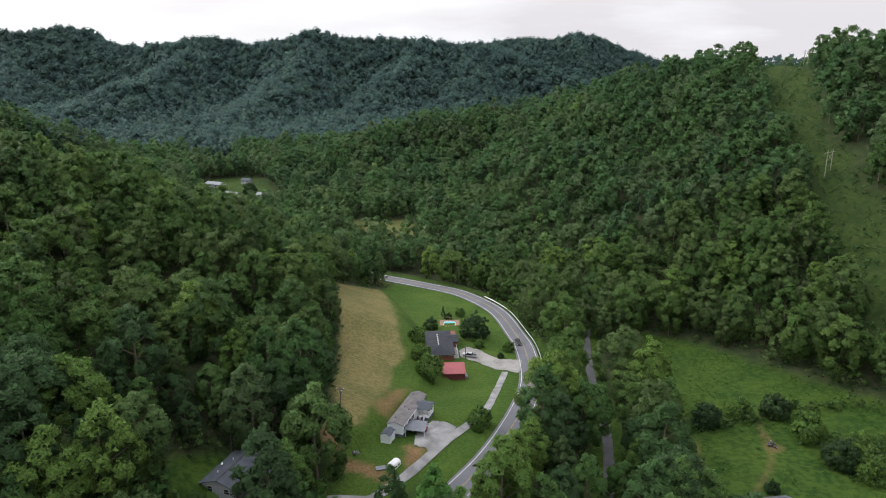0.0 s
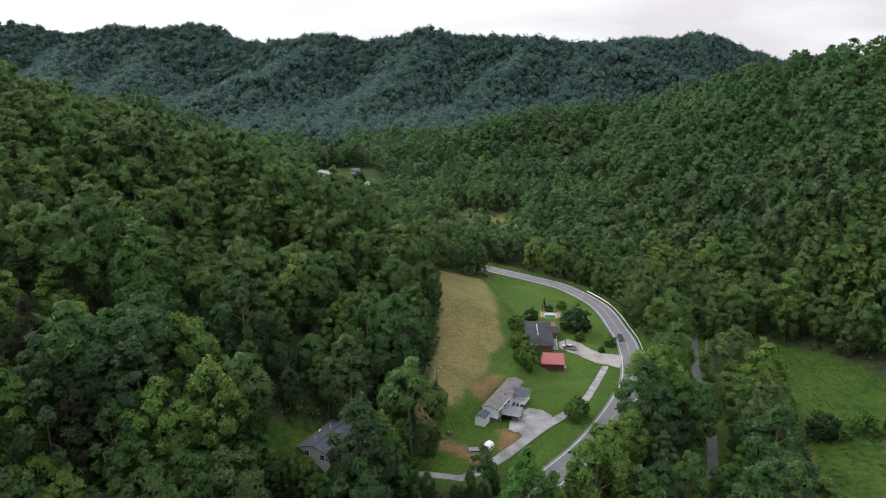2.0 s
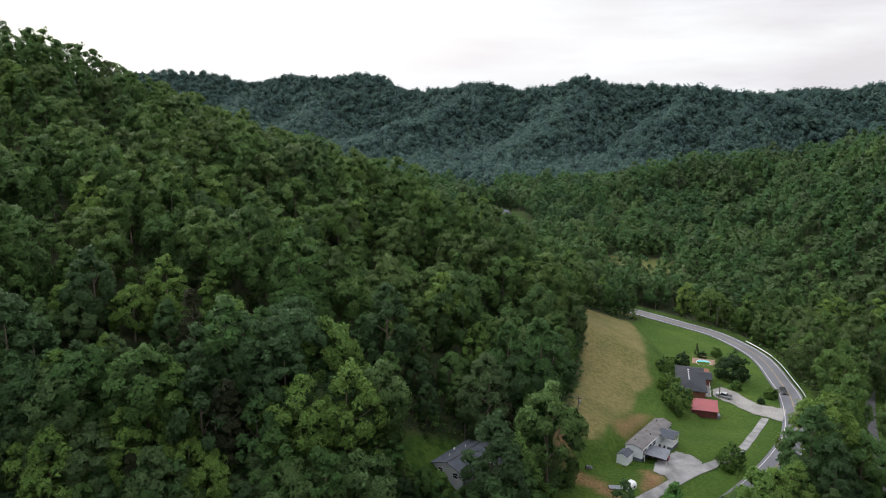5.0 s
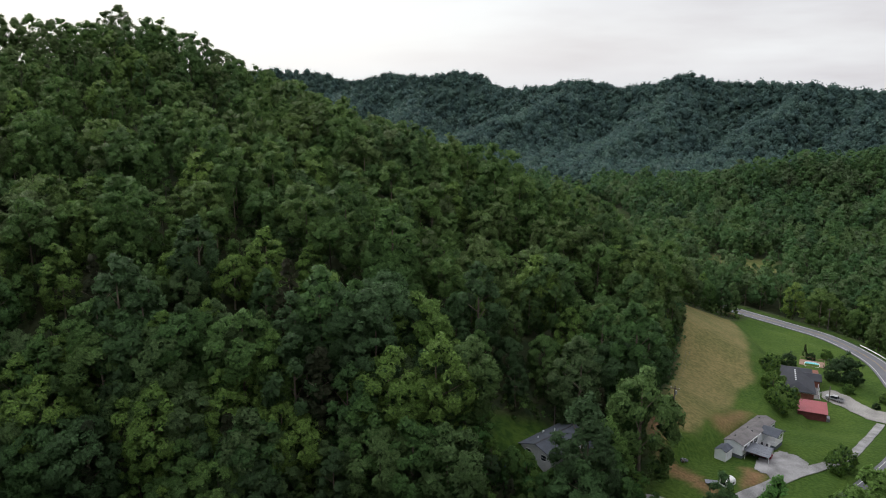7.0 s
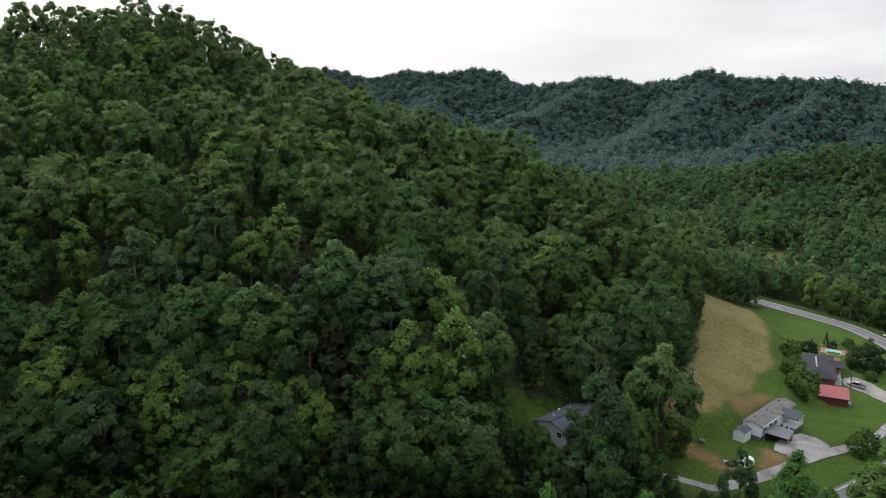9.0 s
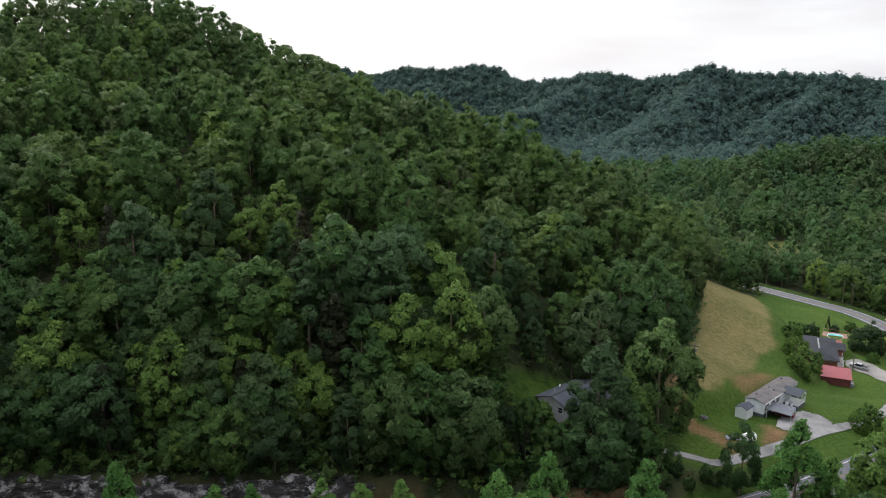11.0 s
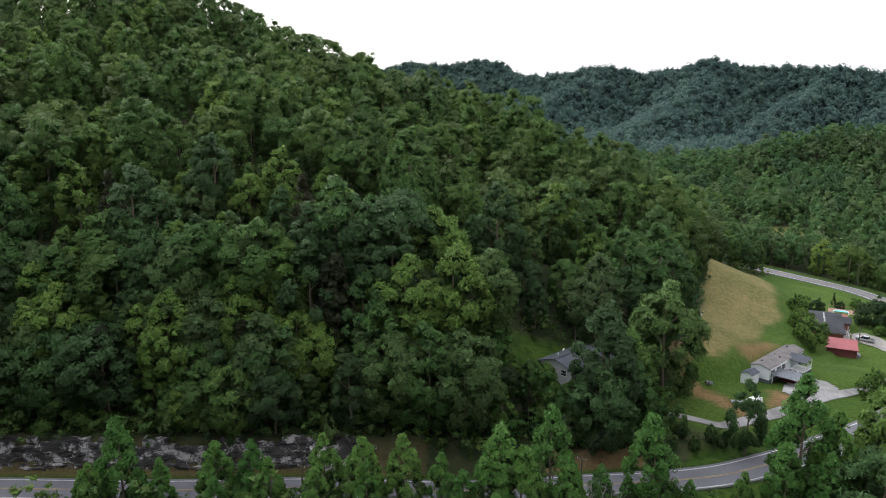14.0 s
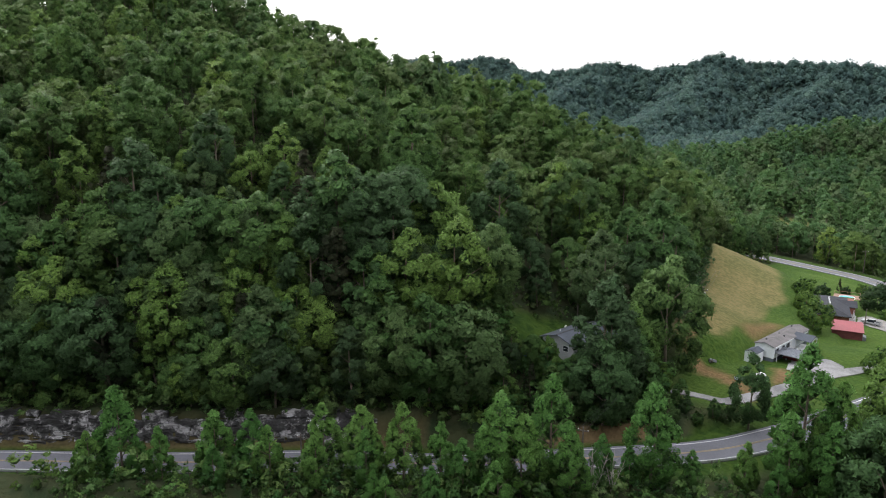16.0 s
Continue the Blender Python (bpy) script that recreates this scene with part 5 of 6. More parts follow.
# ---- the mobile home with its porch ----
def mobile_home():
    h = empty("mobile_home", pose(-13.45, 166.6, -0.1, 0, 0, -18.2), "white single-wide mobile home with weathered shingle roof on a gravel yard", "house")
    w, n, z0, z1, pk = 2.1, 17.4, 0.55, 3.1, 0.65
    part("skirting", box(-w + 0.03, w - 0.03, 0.03, n - 0.03, -1.6, z0), SKIRT, h, "dark grey skirting under the walls")
    wall = part("wall", gable_walls(w, 0, n, z0, z1, pk), SIDING, h, "white lap siding")
    for k in range(11):
        z = z0 + 0.12 + k * 0.23
        for x0, x1, y0, y1 in ((-w - 0.012, -w, 0, n), (w, w + 0.012, 0, n), (-w, w, -0.012, 0)):
            part("siding_lap", box(x0, x1, y0, y1, z, z + 0.19), SIDING, wall)
    roof = part("roof", gable_roof(w, 0, n, z1, pk, 0.22), SHINGLE_TAN, h, "weathered brown-grey shingle roof")
    roof_courses(roof, w, 0, n, z1, pk, 0.22, SHINGLE_TAN, 7)
    for y, x in ((2.5, -0.8), (7.5, 0.9), (8.4, -0.6), (15.5, -0.9)):
        part("roof_vent", box(x - 0.15, x + 0.15, y - 0.15, y + 0.15, z1 + 0.3, z1 + 0.78, 0.03), DARK_TRIM, roof)
    part("gutter", box(w + 0.2, w + 0.32, 0, 9, z1 - 0.09, z1 + 0.02), WHITE_PAINT, h)
    for y in (1.6, 4.6, 7.0, 15.0, 16.8):
        window(h, w, y, 1.95, 0.85, 1.1, 1, SKIRT)
    for y in (2.5, 6, 10, 14):
        window(h, -w, y, 1.95, 0.85, 1.0, -1)
    door = part("door", box(w - 0.03, w + 0.06, 8.0, 8.9, z0 + 0.05, z0 + 2.05, 0.01), WHITE_PAINT, h, "white entrance door")
    part("door_handle", box(w + 0.06, w + 0.12, 8.08, 8.14, z0 + 1.0, z0 + 1.08), STEEL, door)
    # porch: deck, posts, railing, roof, steps
    px, ya, yb = w + 3.3, 10.2, 14.4
    part("porch_deck", box(w, px, ya, yb, 0.35, 0.5), WHITE_PAINT, h, "white porch deck")
    part("porch_skirt", box(w, px - 0.05, ya + 0.05, yb - 0.05, -1.4, 0.35), SKIRT, h)
    for x, y in ((px - 0.1, ya + 0.1), (px - 0.1, yb - 0.1), (px - 0.1, (ya + yb) / 2), (w + 0.3, ya + 0.1)):
        part("porch_post", box(x - 0.07, x + 0.07, y - 0.07, y + 0.07, 0.5, 2.75), WHITE_PAINT, h)
    for y in (ya + 0.1, yb - 0.1):
        part("porch_rail", box(w + 1.2 if y < ya + 1 else w, px, y - 0.04, y + 0.04, 1.3, 1.4), WHITE_PAINT, h)
    part("porch_rail", box(px - 0.14, px - 0.06, ya, yb, 1.3, 1.4), WHITE_PAINT, h)
    for i in range(19):
        y = ya + 0.2 + i * 0.21
        part("baluster", box(px - 0.12, px - 0.08, y - 0.02, y + 0.02, 0.5, 1.3), WHITE_PAINT, h)
    for i in range(9):
        x = w + 1.3 + i * 0.21
        part("baluster", box(x - 0.02, x + 0.02, ya + 0.08, ya + 0.12, 0.5, 1.3), WHITE_PAINT, h)
    # porch roof: ridge runs out from the home
    half, mid = (yb - ya) / 2 + 0.35, (ya + yb) / 2
    bm = prism([(-half, 2.72), (0, 3.62), (half, 2.72), (half, 2.84), (0, 3.76), (-half, 2.84)], -0.6, px + 0.45 - w)
    bmesh.ops.rotate(bm, verts=bm.verts[:], matrix=Matrix.Rotation(radians(-90), 3, "Z"))
    bmesh.ops.translate(bm, verts=bm.verts[:], vec=(w, mid, 0))
    part("porch_roof", bm, SHINGLE_GREY, h, "dark grey shingle porch roof")
    bm = prism([(-half + 0.3, 2.72), (half - 0.3, 2.72), (0, 3.55)], px - w + 0.1, px - w + 0.16)
    bmesh.ops.rotate(bm, verts=bm.verts[:], matrix=Matrix.Rotation(radians(-90), 3, "Z"))
    bmesh.ops.translate(bm, verts=bm.verts[:], vec=(w, mid, 0))
    part("porch_gable", bm, WHITE_PAINT, h)
    for k, x in enumerate((w + 0.55, w + 1.75)):
        s = part("stairs", box(x - 0.4, x + 0.4, ya - 0.3, ya, -0.6, 0.45), DARK_TRIM, h, "dark steps with white sides")
        for i in range(4):
            part("tread", box(x - 0.42, x + 0.42, ya - 0.55 - i * 0.28, ya - 0.25 - i * 0.28, -0.6, 0.28 - i * 0.19), DARK_TRIM, s)
        for e in (-0.45, 0.45):
            part("stringer", prism([(-0.0, 0.0), (0.06, 0.0), (0.06, 1.0), (0.0, 1.0)], ya - 1.4, ya - 0.1, None), WHITE_PAINT, s).location = (x + e, 0, 0.05)
    part("steps_lamp", box(px - 0.1, px + 0.05, yb + 0.02, yb + 0.14, 2.2, 2.4), WHITE_PAINT, h)
    return h


mobile_home()


def carport():
    c = empty("carport", pose(-11.1, 166.2, -0.7, 0, 0, -6), "grey metal carport leaning against the mobile home", "carport")
    bm = prism([(0, 2.45), (5.3, 2.1), (5.3, 2.18), (0, 2.53)], 0, 5.4)
    roof = part("roof", bm, TIN_GREY, c, "grey ribbed metal roof")
    for i in range(14):
        y = 0.2 + i * 0.385
        part("rib", prism([(0, 2.53), (5.3, 2.18), (5.3, 2.21), (0, 2.57)], y, y + 0.05), TIN_GREY, roof)
    for x, y in ((0.25, 0.2), (0.25, 5.2), (5.2, 0.2), (5.2, 5.2), (5.2, 2.7)):
        part("post", box(x - 0.05, x + 0.05, y - 0.05, y + 0.05, -1.0, 2.1 + (5.2 - x) * 0.06), WHITE_PAINT, c)
    part("beam", box(5.15, 5.25, 0, 5.4, 1.98, 2.1), WHITE_PAINT, c)


carport()


# ---- vehicles ----
def wheel(parent, x, y, r):
    w = part("wheel", tube((x - 0.11, y, r), (x + 0.11, y, r), r, sides=16), RUBBER, parent)
    for s in (-1, 1):
        part("rim", tube((x + s * 0.112, y, r), (x + s * 0.125, y, r), r * 0.62, sides=12), STEEL, w)


def sedan(m, paint, label, high=1.45):
    """A car along its own y, front at +y."""
    c = empty("car", m, label, "car")
    side = [(-2.2, 0.45), (-2.25, 0.75), (-2.15, 0.95), (-1.5, 1.0), (1.0, 0.98), (1.95, 0.86), (2.2, 0.65), (2.2, 0.42), (1.75, 0.3), (-1.9, 0.3)]
    bm = bmesh.new()
    rings = []
    for x, k in ((-0.88, 0.93), (-0.82, 1.0), (0.82, 1.0), (0.88, 0.93)):
        rings.append([bm.verts.new((x, y * (0.99 if abs(x) > 0.85 else 1), 0.3 + (z - 0.3) * k)) for y, z in side])
    for a, b in zip(rings[:-1], rings[1:]):
        for i in range(len(side)):
            j = (i + 1) % len(side)
            bm.faces.new((a[i], a[j], b[j], b[i]))
    bm.faces.new(rings[0][::-1])
    bm.faces.new(rings[-1])
    body = part("body", bm, paint, c)
    bm = bmesh.new()
    lo = [bm.verts.new(v) for v in ((-0.78, -1.75, 0.97), (0.78, -1.75, 0.97), (0.78, 1.05, 0.95), (-0.78, 1.05, 0.95))]
    hi = [bm.verts.new(v) for v in ((-0.6, -1.15, high), (0.6, -1.15, high), (0.6, 0.25, high), (-0.6, 0.25, high))]
    bm.faces.new(hi)
    for i in range(4):
        bm.faces.new((lo[i], lo[(i + 1) % 4], hi[(i + 1) % 4], hi[i]))
    part("windows", bm, GLASS, c, "dark car windows")
    part("roof", box(-0.61, 0.61, -1.17, 0.27, high - 0.02, high + 0.03, 0.015), paint, c)
    for x in (-0.62, 0.62):
        part("headlight", box(x - 0.16, x + 0.16, 2.12, 2.22, 0.58, 0.72, 0.02), WHITE_PAINT, c)
        part("tail_light", box(x - 0.16, x + 0.16, -2.27, -2.2, 0.72, 0.88, 0.02), CAR_RED, c)
    for x in (-0.8, 0.8):
        for y in (-1.35, 1.35):
            wheel(c, x, y, 0.32)
    return c


def pickup(m, label):
    c = empty("pickup_truck", m, label, "pickup truck")
    part("body", box(-0.95, 0.95, -2.9, 2.75, 0.55, 1.05, 0.08), CAR_SILVER, c)
    part("hood", box(-0.9, 0.9, 1.2, 2.72, 1.03, 1.22, 0.07), CAR_SILVER, c)
    bm = bmesh.new()
    lo = [bm.verts.new(v) for v in ((-0.88, -1.2, 1.03), (0.88, -1.2, 1.03), (0.88, 1.35, 1.05), (-0.88, 1.35, 1.05))]
    hi = [bm.verts.new(v) for v in ((-0.72, -1.0, 1.78), (0.72, -1.0, 1.78), (0.72, 0.55, 1.78), (-0.72, 0.55, 1.78))]
    bm.faces.new(hi)
    for i in range(4):
        bm.faces.new((lo[i], lo[(i + 1) % 4], hi[(i + 1) % 4], hi[i]))
    part("cab_windows", bm, GLASS, c, "dark cab windows")
    part("cab_roof", box(-0.73, 0.73, -1.02, 0.57, 1.76, 1.82, 0.02), CAR_SILVER, c)
    for x0, x1, y0, y1 in ((-0.95, -0.87, -2.9, -1.2), (0.87, 0.95, -2.9, -1.2), (-0.95, 0.95, -2.92, -2.84)):
        part("bed_side", box(x0, x1, y0, y1, 1.03, 1.3, 0.02), CAR_SILVER, c)
    part("bed_floor", box(-0.86, 0.86, -2.83, -1.2, 1.0, 1.07), DARK_TRIM, c)
    part("bumper", box(-0.93, 0.93, 2.72, 2.85, 0.5, 0.72, 0.03), STEEL, c)
    part("bumper", box(-0.93, 0.93, -3.02, -2.9, 0.5, 0.68, 0.03), STEEL, c)
    for x in (-0.88, 0.88):
        for y in (-1.75, 1.85):
            wheel(c, x, y, 0.38)
    return c


def on_ground(x, y, turn, lift=0.0):
    return pose(x, y, ground_at(x, y) + lift, 0, 0, turn)


sedan(on_ground(-7.6, 169.3, 82, 0.12), CAR_RED, "dark red car parked under the grey carport", 1.4)
sedan(pose(24.9, 240.6, -7.76, 0, 0, 186), CAR_BLACK, "small black car driving on the asphalt road", 1.5)
pickup_truck = pickup(on_ground(7.3, 228.1, 70, 0.17), "silver crew-cab pickup truck parked on the concrete driveway")
pickup_truck.scale = (0.86, 0.86, 0.86)


# ---- shed, camper shell, scrap ----
def garden_shed():
    s = empty("garden_shed", pose(-15.7, 163.0, 0.1, 0, 0, -18), "small white garden shed with a dark grey roof", "shed")
    part("wall", gable_walls(1.25, 0, 3.3, -0.4, 2.0, 0.55), SIDING, s)
    part("roof", gable_roof(1.25, 0, 3.3, 2.0, 0.55, 0.15, 0.09), SHINGLE_GREY, s, "dark grey shingle roof")
    for x in (-1.25, 1.25):
        part("corner_board", box(x - 0.05, x + 0.05, -0.03, 0.05, -0.4, 2.0), WHITE_PAINT, s)
    d = part("door", box(1.24, 1.3, 0.9, 2.3, 0.0, 1.75), WHITE_PAINT, s)
    for y in (1.05, 1.75):
        part("door_panel", box(1.3, 1.33, y, y + 0.5, 0.2, 1.55), SIDING, d)


garden_shed()


def camper_shell():
    c = empty("camper_shell", on_ground(-13.5, 151.5, -30), "white rounded camper shell lying on the grass", "camper shell")
    prof = [(-1.0, 0.0), (1.0, 0.0), (1.0, 0.9), (0.82, 1.3), (0.4, 1.5), (-0.4, 1.5), (-0.82, 1.3), (-1.0, 0.9)]
    part("shell", prism(prof, 0, 2.8), WHITE_PAINT, c)
    for y in (0.5, 1.6):
        part("side_window", box(0.98, 1.02, y, y + 0.7, 0.35, 0.8), GLASS, c)
    for i in range(6):
        y = 0.2 + i * 0.48
        part("rib", prism([(x * 1.015, z * 1.015) for x, z in prof], y, y + 0.06), WHITE_PAINT, c)
    part("rear_window", box(-0.6, 0.6, -0.03, 0.02, 0.4, 1.1), GLASS, c)
    t = empty("metal_panel", on_ground(-15.8, 151.9, 15), "grey sheet metal panel lying beside the camper shell", "metal sheet")
    part("sheet", box(-1.3, 1.3, -0.8, 0.8, 0.15, 0.22), TIN_GREY, t)
    for i in range(5):
        part("rib", box(-1.3 + i * 0.6, -1.22 + i * 0.6, -0.8, 0.8, 0.22, 0.26), TIN_GREY, t)


camper_shell()


def scrap_pile(x, y, size, label):
    rng = random.Random(int(x * 10))
    p = empty("scrap_pile", on_ground(x, y, 0), label, "scrap pile")
    for i in range(16):
        a, r = rng.uniform(0, 6.28), rng.uniform(0, size)
        bm = box(-rng.uniform(0.2, 0.6), rng.uniform(0.2, 0.6), -0.15, 0.15, -0.1, rng.uniform(0.1, 0.5), 0.03)
        bmesh.ops.rotate(bm, verts=bm.verts[:], matrix=Euler((rng.uniform(-0.5, 0.5), rng.uniform(-0.5, 0.5), a)).to_matrix())
        bmesh.ops.translate(bm, verts=bm.verts[:], vec=(r * math.cos(a), r * math.sin(a), 0.2))
        part("board", bm, rng.choice([DARK_TRIM, POLE_WOOD, TIN_GREY, DARK_TRIM]), p)


scrap_pile(-22.7, 156.4, 0.9, "heap of dark scrap boards on bare dirt")
scrap_pile(90.5, 180.9, 1.6, "burnt heap of boards and scrap in the meadow")


# ---- the brick house ----
def hip_roof(w, y0, y1, z, peak, over, thick=0.16):
    """A roof with sloping ends."""
    bm = bmesh.new()
    e, a, b, k = w + over, y0 - over, y1 + over, w + over
    low = z - peak / w * over
    pts = [(-e, a, low), (e, a, low), (e, b, low), (-e, b, low), (0, a + k, z + peak), (0, b - k, z + peak)]
    top = [bm.verts.new(Vector(p) + Vector((0, 0, thick))) for p in pts]
    bot = [bm.verts.new(p) for p in pts[:4]]
    for q in ((0, 1, 4), (1, 2, 5, 4), (2, 3, 5), (3, 0, 4, 5)):
        bm.faces.new([top[i] for i in q])
    bm.faces.new(bot[::-1])
    for i in range(4):
        bm.faces.new((bot[i], bot[(i + 1) % 4], top[(i + 1) % 4], top[i]))
    return bm


def brick_house():
    h = empty("brick_house", pose(-2.1, 225.0, -6.9, 0, 0, 4.8), "red brick ranch house with a dark hipped shingle roof", "house")
    w, n, z1, pk = 4.1, 19.6, 2.2, 1.2
    wall = part("wall", box(-w, w, 0, n, -2.5, z1), BRICK, h, "red brick walls")
    for z in range(11):
        part("brick_course", box(-w, w, -0.012, 0, -0.4 + z * 0.24, -0.4 + z * 0.24 + 0.2), BRICK, wall)
    part("fascia", box(-w - 0.5, w + 0.5, -0.52, -0.48, z1 - 0.22, z1 - 0.06), WHITE_PAINT, h)
    roof = part("roof", hip_roof(w, 0, n, z1, pk, 0.55), SHINGLE_BLACK, h, "blue-black shingle roof with pale vents")
    for i in range(6):
        y = 5.4 + i * 1.6
        part("roof_vent", box(-0.75, -0.35, y, y + 0.5, z1 + pk - 0.1, z1 + pk + 0.28, 0.05), WHITE_PAINT, roof)
    for i in range(9):
        z = z1 + 0.02 + (i + 0.4) * pk / 9.5
        for k in (-1, 1):
            x = (w + 0.55) * (1 - (z - z1 + 0.2) / (pk + 0.2))
            part("shingle_course", box(*sorted((k * x, k * (x + 0.16))), 4.15 - x, n - 4.15 + x, z + 0.0, z + 0.14), SHINGLE_BLACK, roof)
    # wing towards the road
    part("wing_wall", box(w, w + 2.2, 10.5, n, -2.5, z1), BRICK, h)
    bm = prism([(-3.4, z1 - 0.2), (0, z1 + 0.85), (3.4, z1 - 0.2), (3.4, z1 - 0.05), (0, z1 + 1.02), (-3.4, z1 - 0.05)], -3.4, 2.7)
    bmesh.ops.rotate(bm, verts=bm.verts[:], matrix=Matrix.Rotation(radians(-90), 3, "Z"))
    bmesh.ops.translate(bm, verts=bm.verts[:], vec=(w, 13.4, 0))
    part("wing_roof", bm, SHINGLE_BLACK, h)
    # no real opening: a flat dark panel stands for the bay's shade
    part("carport_opening", box(w + 2.18, w + 2.24, 11.2, 15.2, -0.6, 1.8), DARK_TRIM, h, "dark panel standing for the shade inside the carport bay")
    part("porch_slab", box(w, w + 2.0, 1.5, 11.5, -1.6, 0.0), CONCRETE, h)
    for y in (1.9, 5.0, 8.1, 11.2):
        part("porch_post", box(w + 1.6, w + 1.75, y - 0.08, y + 0.08, 0.0, 2.0), WHITE_PAINT, h)
    for y in (4, 7.0, 10):
        window(h, w, y, 1.2, 1.3, 1.1, 1)
    for y in (3, 7, 11, 14.5):
        window(h, -w, y, 1.2, 1.2, 1.0, -1)
    d = part("door", box(w - 0.02, w + 0.05, 5.2, 6.1, 0.0, 2.0), WHITE_PAINT, h)
    part("door_handle", box(w + 0.05, w + 0.1, 5.28, 5.34, 0.95, 1.03), STEEL, d)


brick_house()


def garage():
    g = empty("garage", pose(1.95, 210.0, -6.5, 0, 0, 4), "low dark red outbuilding with a bright red metal roof", "garage")
    w, n = 3.5, 6.2
    part("wall", prism([(-w, -2.0), (w, -2.0), (w, 2.2), (-w, 2.2)], 0, n), BARN_RED, g, "dark red board walls")
    for i in range(34):
        x = -w + 0.1 + i * 0.2
        part("board", box(x - 0.085, x + 0.085, -0.03, 0, -1.0, 2.15), BARN_RED, g)
    bm = bmesh.new()
    o = 0.3
    lo = [bm.verts.new(v) for v in ((-w - o, -o, 2.2), (w + o, -o, 2.2), (w + o, n + o, 3.0), (-w - o, n + o, 3.0))]
    hi = [bm.verts.new(v.co + Vector((0, 0, 0.1))) for v in lo]
    bm.faces.new(lo[::-1])
    bm.faces.new(hi)
    for i in range(4):
        bm.faces.new((lo[i], lo[(i + 1) % 4], hi[(i + 1) % 4], hi[i]))
    roof = part("roof", bm, TIN_RED, g, "bright red metal roof")
    for i in range(17):
        x = -w - o + 0.1 + i * 0.42
        bm = prism([(x - 0.03, 0), (x + 0.03, 0), (x + 0.02, 0.05), (x - 0.02, 0.05)], 0, math.hypot(n + 2 * o, 0.8))
        bmesh.ops.rotate(bm, verts=bm.verts[:], matrix=Matrix.Rotation(math.atan2(0.8, n + 2 * o), 3, "X"))
        bmesh.ops.translate(bm, verts=bm.verts[:], vec=(0, -o, 2.3))
        part("seam", bm, TIN_RED, roof)
    part("fascia", box(-w - o, w + o, -o - 0.03, -o, 2.12, 2.3), BARN_RED, g)
    part("lean_to", prism([(w, -2.0), (w + 0.9, -2.0), (w + 0.9, 0.9), (w, 1.2)], 0.2, 2.4), TIN_GREY, g, "small grey lean-to")
    d = part("door", box(w, w + 0.06, 2.7, 5.4, -0.6, 1.7), WHITE_PAINT, g, "white roll-up door")
    for k in range(4):
        part("door_panel", box(w + 0.06, w + 0.08, 2.75, 5.35, -0.55 + k * 0.56, -0.05 + k * 0.56), WHITE_PAINT, d)


garage()


def pool():
    p = empty("swimming_pool", pose(0.7, 261.5, -9.95, 0, 0, 0), "raised turquoise swimming pool in a weathered wooden deck", "swimming pool")
    hw, hl, top = 3.7, 4.0, 1.1

    def ring(a, b, z, k=28):
        return [(a * math.copysign(abs(math.cos(g)) ** 0.6, math.cos(g)), b * math.copysign(abs(math.sin(g)) ** 0.6, math.sin(g)), z) for g in [i * 2 * math.pi / k for i in range(k)]]

    inner = ring(2.2, 2.6, top)
    bm = bmesh.new()
    a = [bm.verts.new(v) for v in inner]
    b = [bm.verts.new(v) for v in ring(2.2, 2.6, 0.2)]
    for i in range(len(a)):
        bm.faces.new((a[i], a[(i + 1) % len(a)], b[(i + 1) % len(a)], b[i]))
    part("liner", bm, WHITE_PAINT, p)
    bm = bmesh.new()
    bm.faces.new([bm.verts.new(v) for v in ring(2.2, 2.6, top - 0.15)])
    part("water", bm, POOL_WATER, p, "clear turquoise pool water")
    bm = bmesh.new()
    i0 = [bm.verts.new(v) for v in inner]
    o0 = [bm.verts.new((hw * x / max(abs(x / 2.2), abs(y / 2.6)) / 2.2, hl * y / max(abs(x / 2.2), abs(y / 2.6)) / 2.6, top)) for x, y, z in inner]
    for i in range(len(i0)):
        bm.faces.new((i0[i], i0[(i + 1) % len(i0)], o0[(i + 1) % len(i0)], o0[i]))
    deck = part("deck", bm, DECK_WOOD, p, "reddish weathered deck boards")
    for i in range(5):
        y = -hl + 0.1 + i * 0.2
        part("plank", box(-hw, hw, y - 0.09, y + 0.09, top + 0.005, top + 0.03), DECK_WOOD, deck)
    part("coping", ring_tube(ring(2.25, 2.65, top + 0.03), 0.07), WHITE_PAINT, p)
    for x0, x1, y0, y1 in ((-hw, hw, -hl, -hl + 0.06), (-hw, hw, hl - 0.06, hl), (-hw, -hw + 0.06, -hl, hl), (hw - 0.06, hw, -hl, hl)):
        part("deck_skirt", box(x0, x1, y0, y1, -3.6, top - 0.09), DECK_WOOD, p)
    for x in (-hw, 0, hw):
        for y in (-hl, hl):
            part("rail_post", box(x - 0.05, x + 0.05, y - 0.05, y + 0.05, top, top + 0.95), DECK_WOOD, p)
    for y in (-hl, hl):
        part("rail", box(-hw, hw, y - 0.04, y + 0.04, top + 0.88, top + 0.96), DECK_WOOD, p)
    for x in (-hw, hw):
        part("rail", box(x - 0.04, x + 0.04, -hl, hl, top + 0.88, top + 0.96), DECK_WOOD, p)


def ring_tube(points, r):
    bm = bmesh.new()
    for a, b in zip(points, points[1:] + points[:1]):
        tube(a, b, r, sides=5, bm=bm)
    return bm


pool()


